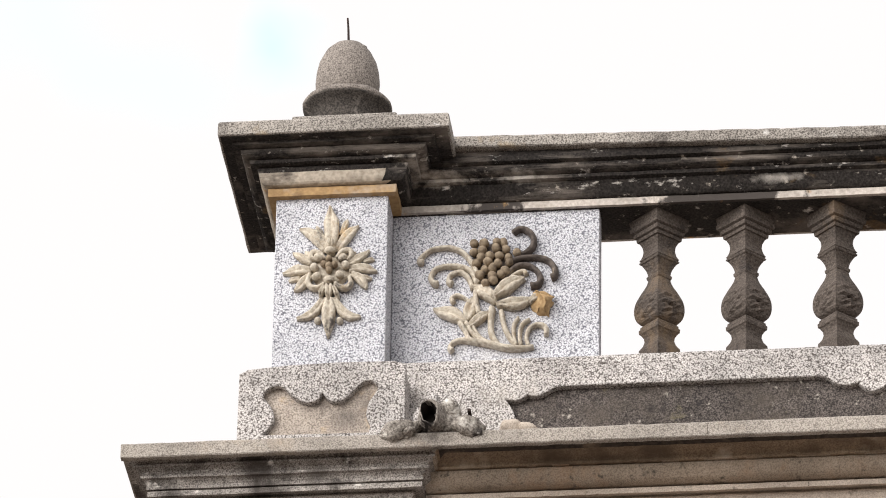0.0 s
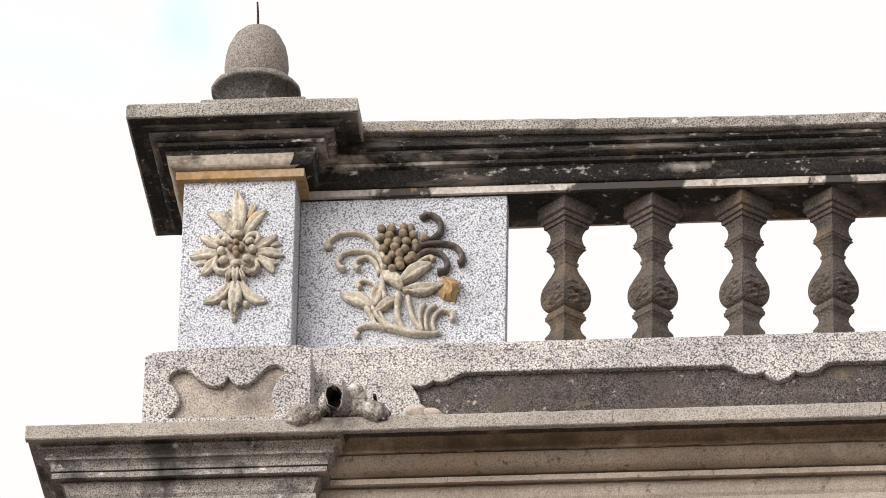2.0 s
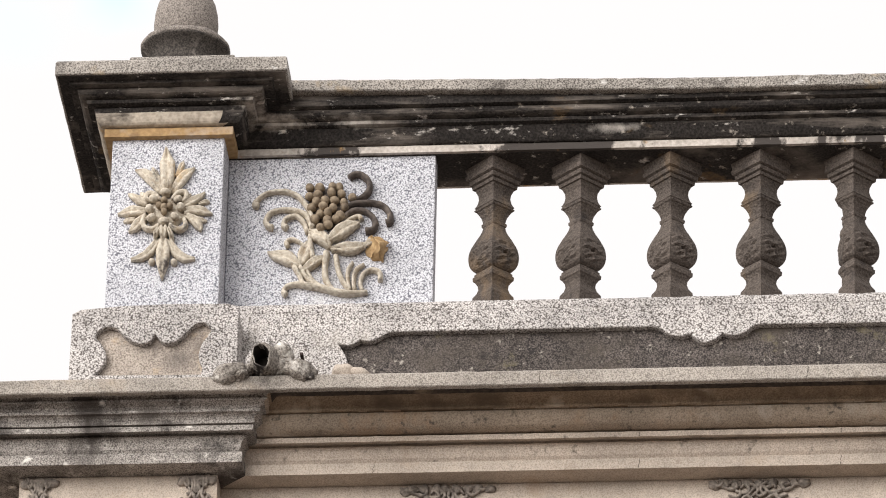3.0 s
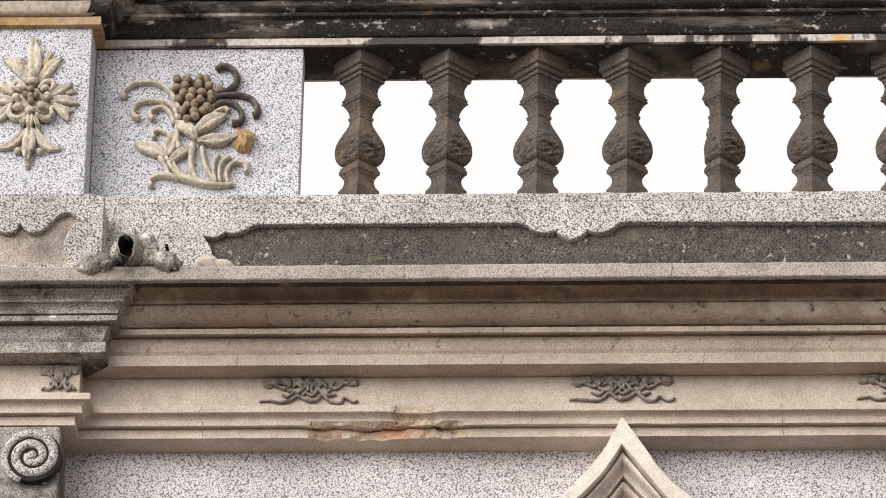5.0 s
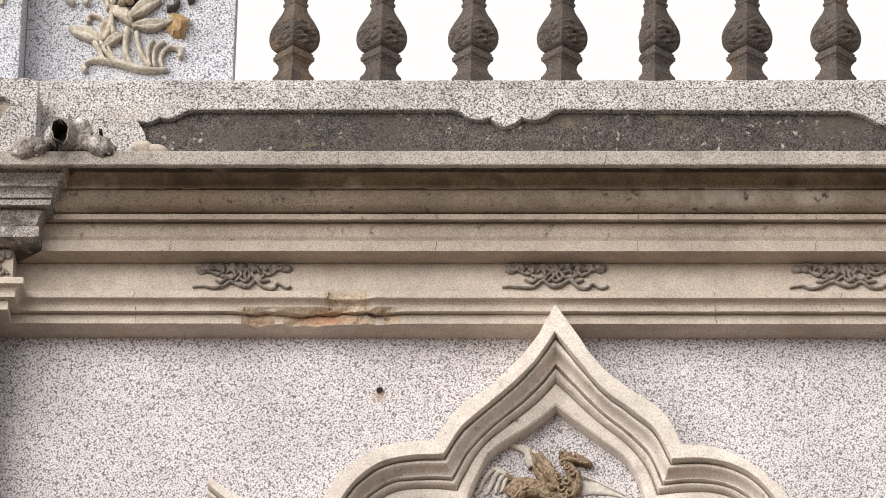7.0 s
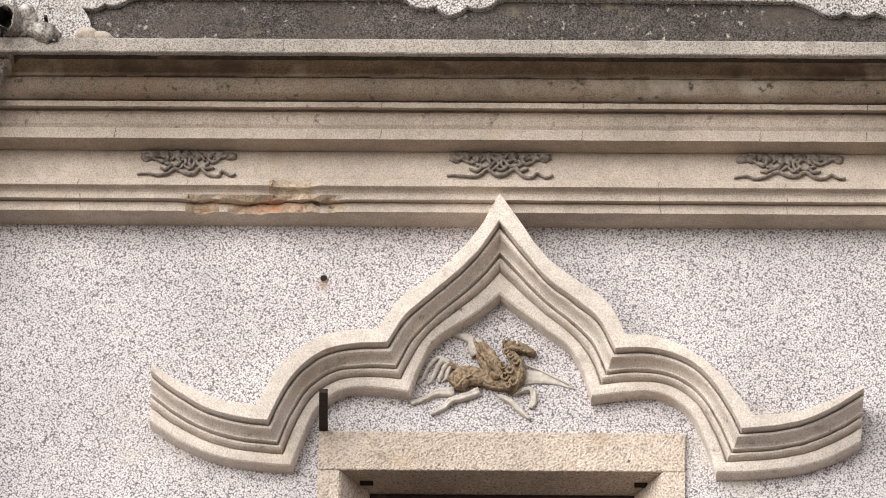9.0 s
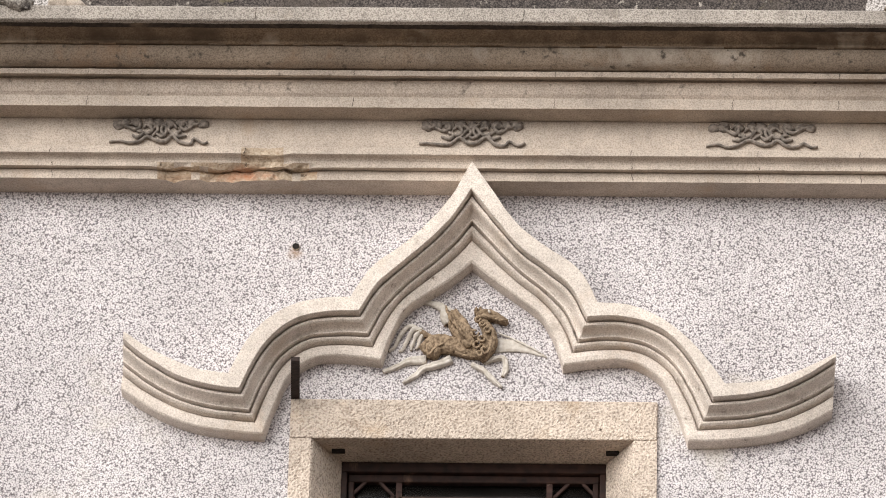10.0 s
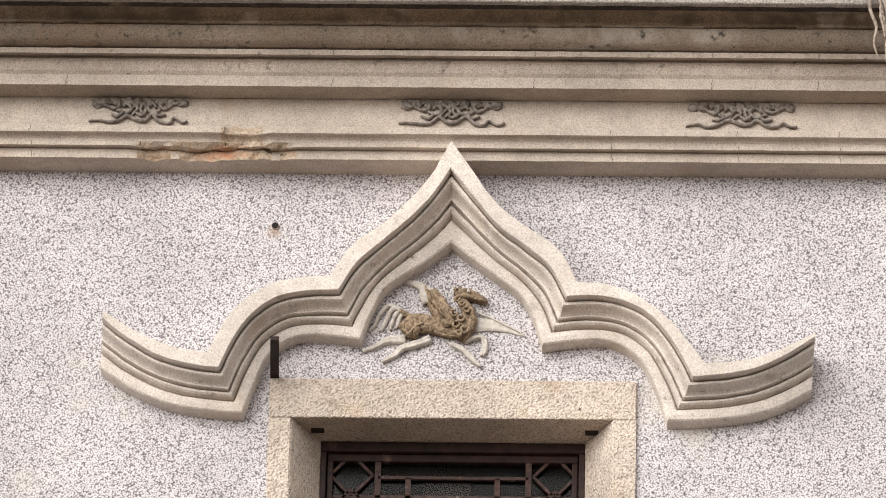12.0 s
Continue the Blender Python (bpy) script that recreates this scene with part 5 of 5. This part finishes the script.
part("cavity", rough_up(bm, 0.002, 80), DARK_HOLE, hole_ring)

# dry roots hanging over the cornice
roots = thing("hanging_roots", "pale dry plant roots hanging over the cornice edge", "roots")
rnd = random.Random(9)
for k in range(16):
    x = 0.548 + 0.016 * k * 0.6 + rnd.uniform(-0.01, 0.01)
    drop = (0.30, 0.12, 0.2)[k % 3] * rnd.uniform(0.6, 1.0) + (0.03 if k > 3 else 0.0)
    pts = [(x - 0.03, py(0.24), 11.356), (x - 0.012, py(0.395), 11.360), (x, py(0.415), 11.329)]
    pts += [(x + 0.006 * j + rnd.uniform(-0.008, 0.008), py(0.418 + 0.004 * j), 11.329 - drop * j / 4) for j in range(1, 5)]
    part("root", tube(bmesh.new(), pts, [0.005, 0.006, 0.005, 0.002], 6, 1.0, 3), ROOT, roots, "", True)

# hairline cracks and joints in the cement mouldings
cracks = thing("hairline_cracks", "dark hairline cracks and joints across the cement mouldings", "cracks", kind="structure")


def crack(x, p, z0, z1, lean=0.0):
    bm = bmesh.new()
    n = 6
    rings = []
    for k in range(n + 1):
        z = z0 + (z1 - z0) * k / n
        cx = x + lean * k / n + rnd.uniform(-0.0015, 0.0015)
        w = 0.0008 * rnd.uniform(0.5, 1.2)
        rings.append([(cx - w, py(p + 0.0006), z), (cx + w, py(p + 0.0006), z), (cx + w, py(p - 0.003), z), (cx - w, py(p - 0.003), z)])
    loft(bm, rings, True, True)
    part("crack", bm, NEAR_BLACK, cracks)


for x in (-1.905, -1.585, -1.335, -0.205, 0.165, 0.462):
    crack(x, 0.143, 11.001, 11.018, 0.004)
    crack(x + 0.006, 0.117, 10.970, 10.981)
    if x > -0.5 or x < -1.6:
        crack(x + 0.008, 0.095, 10.942, 10.966, -0.004)
for x in (-1.80, -1.02, -0.43, 0.09, 0.40):
    crack(x, 0.185, 11.133, 11.164, 0.003)
    crack(x + 0.004, 0.219, 11.220, 11.235)
for x in (-1.30, -0.52, 0.30):
    crack(x, 0.4, 11.307, 11.344, 0.004)
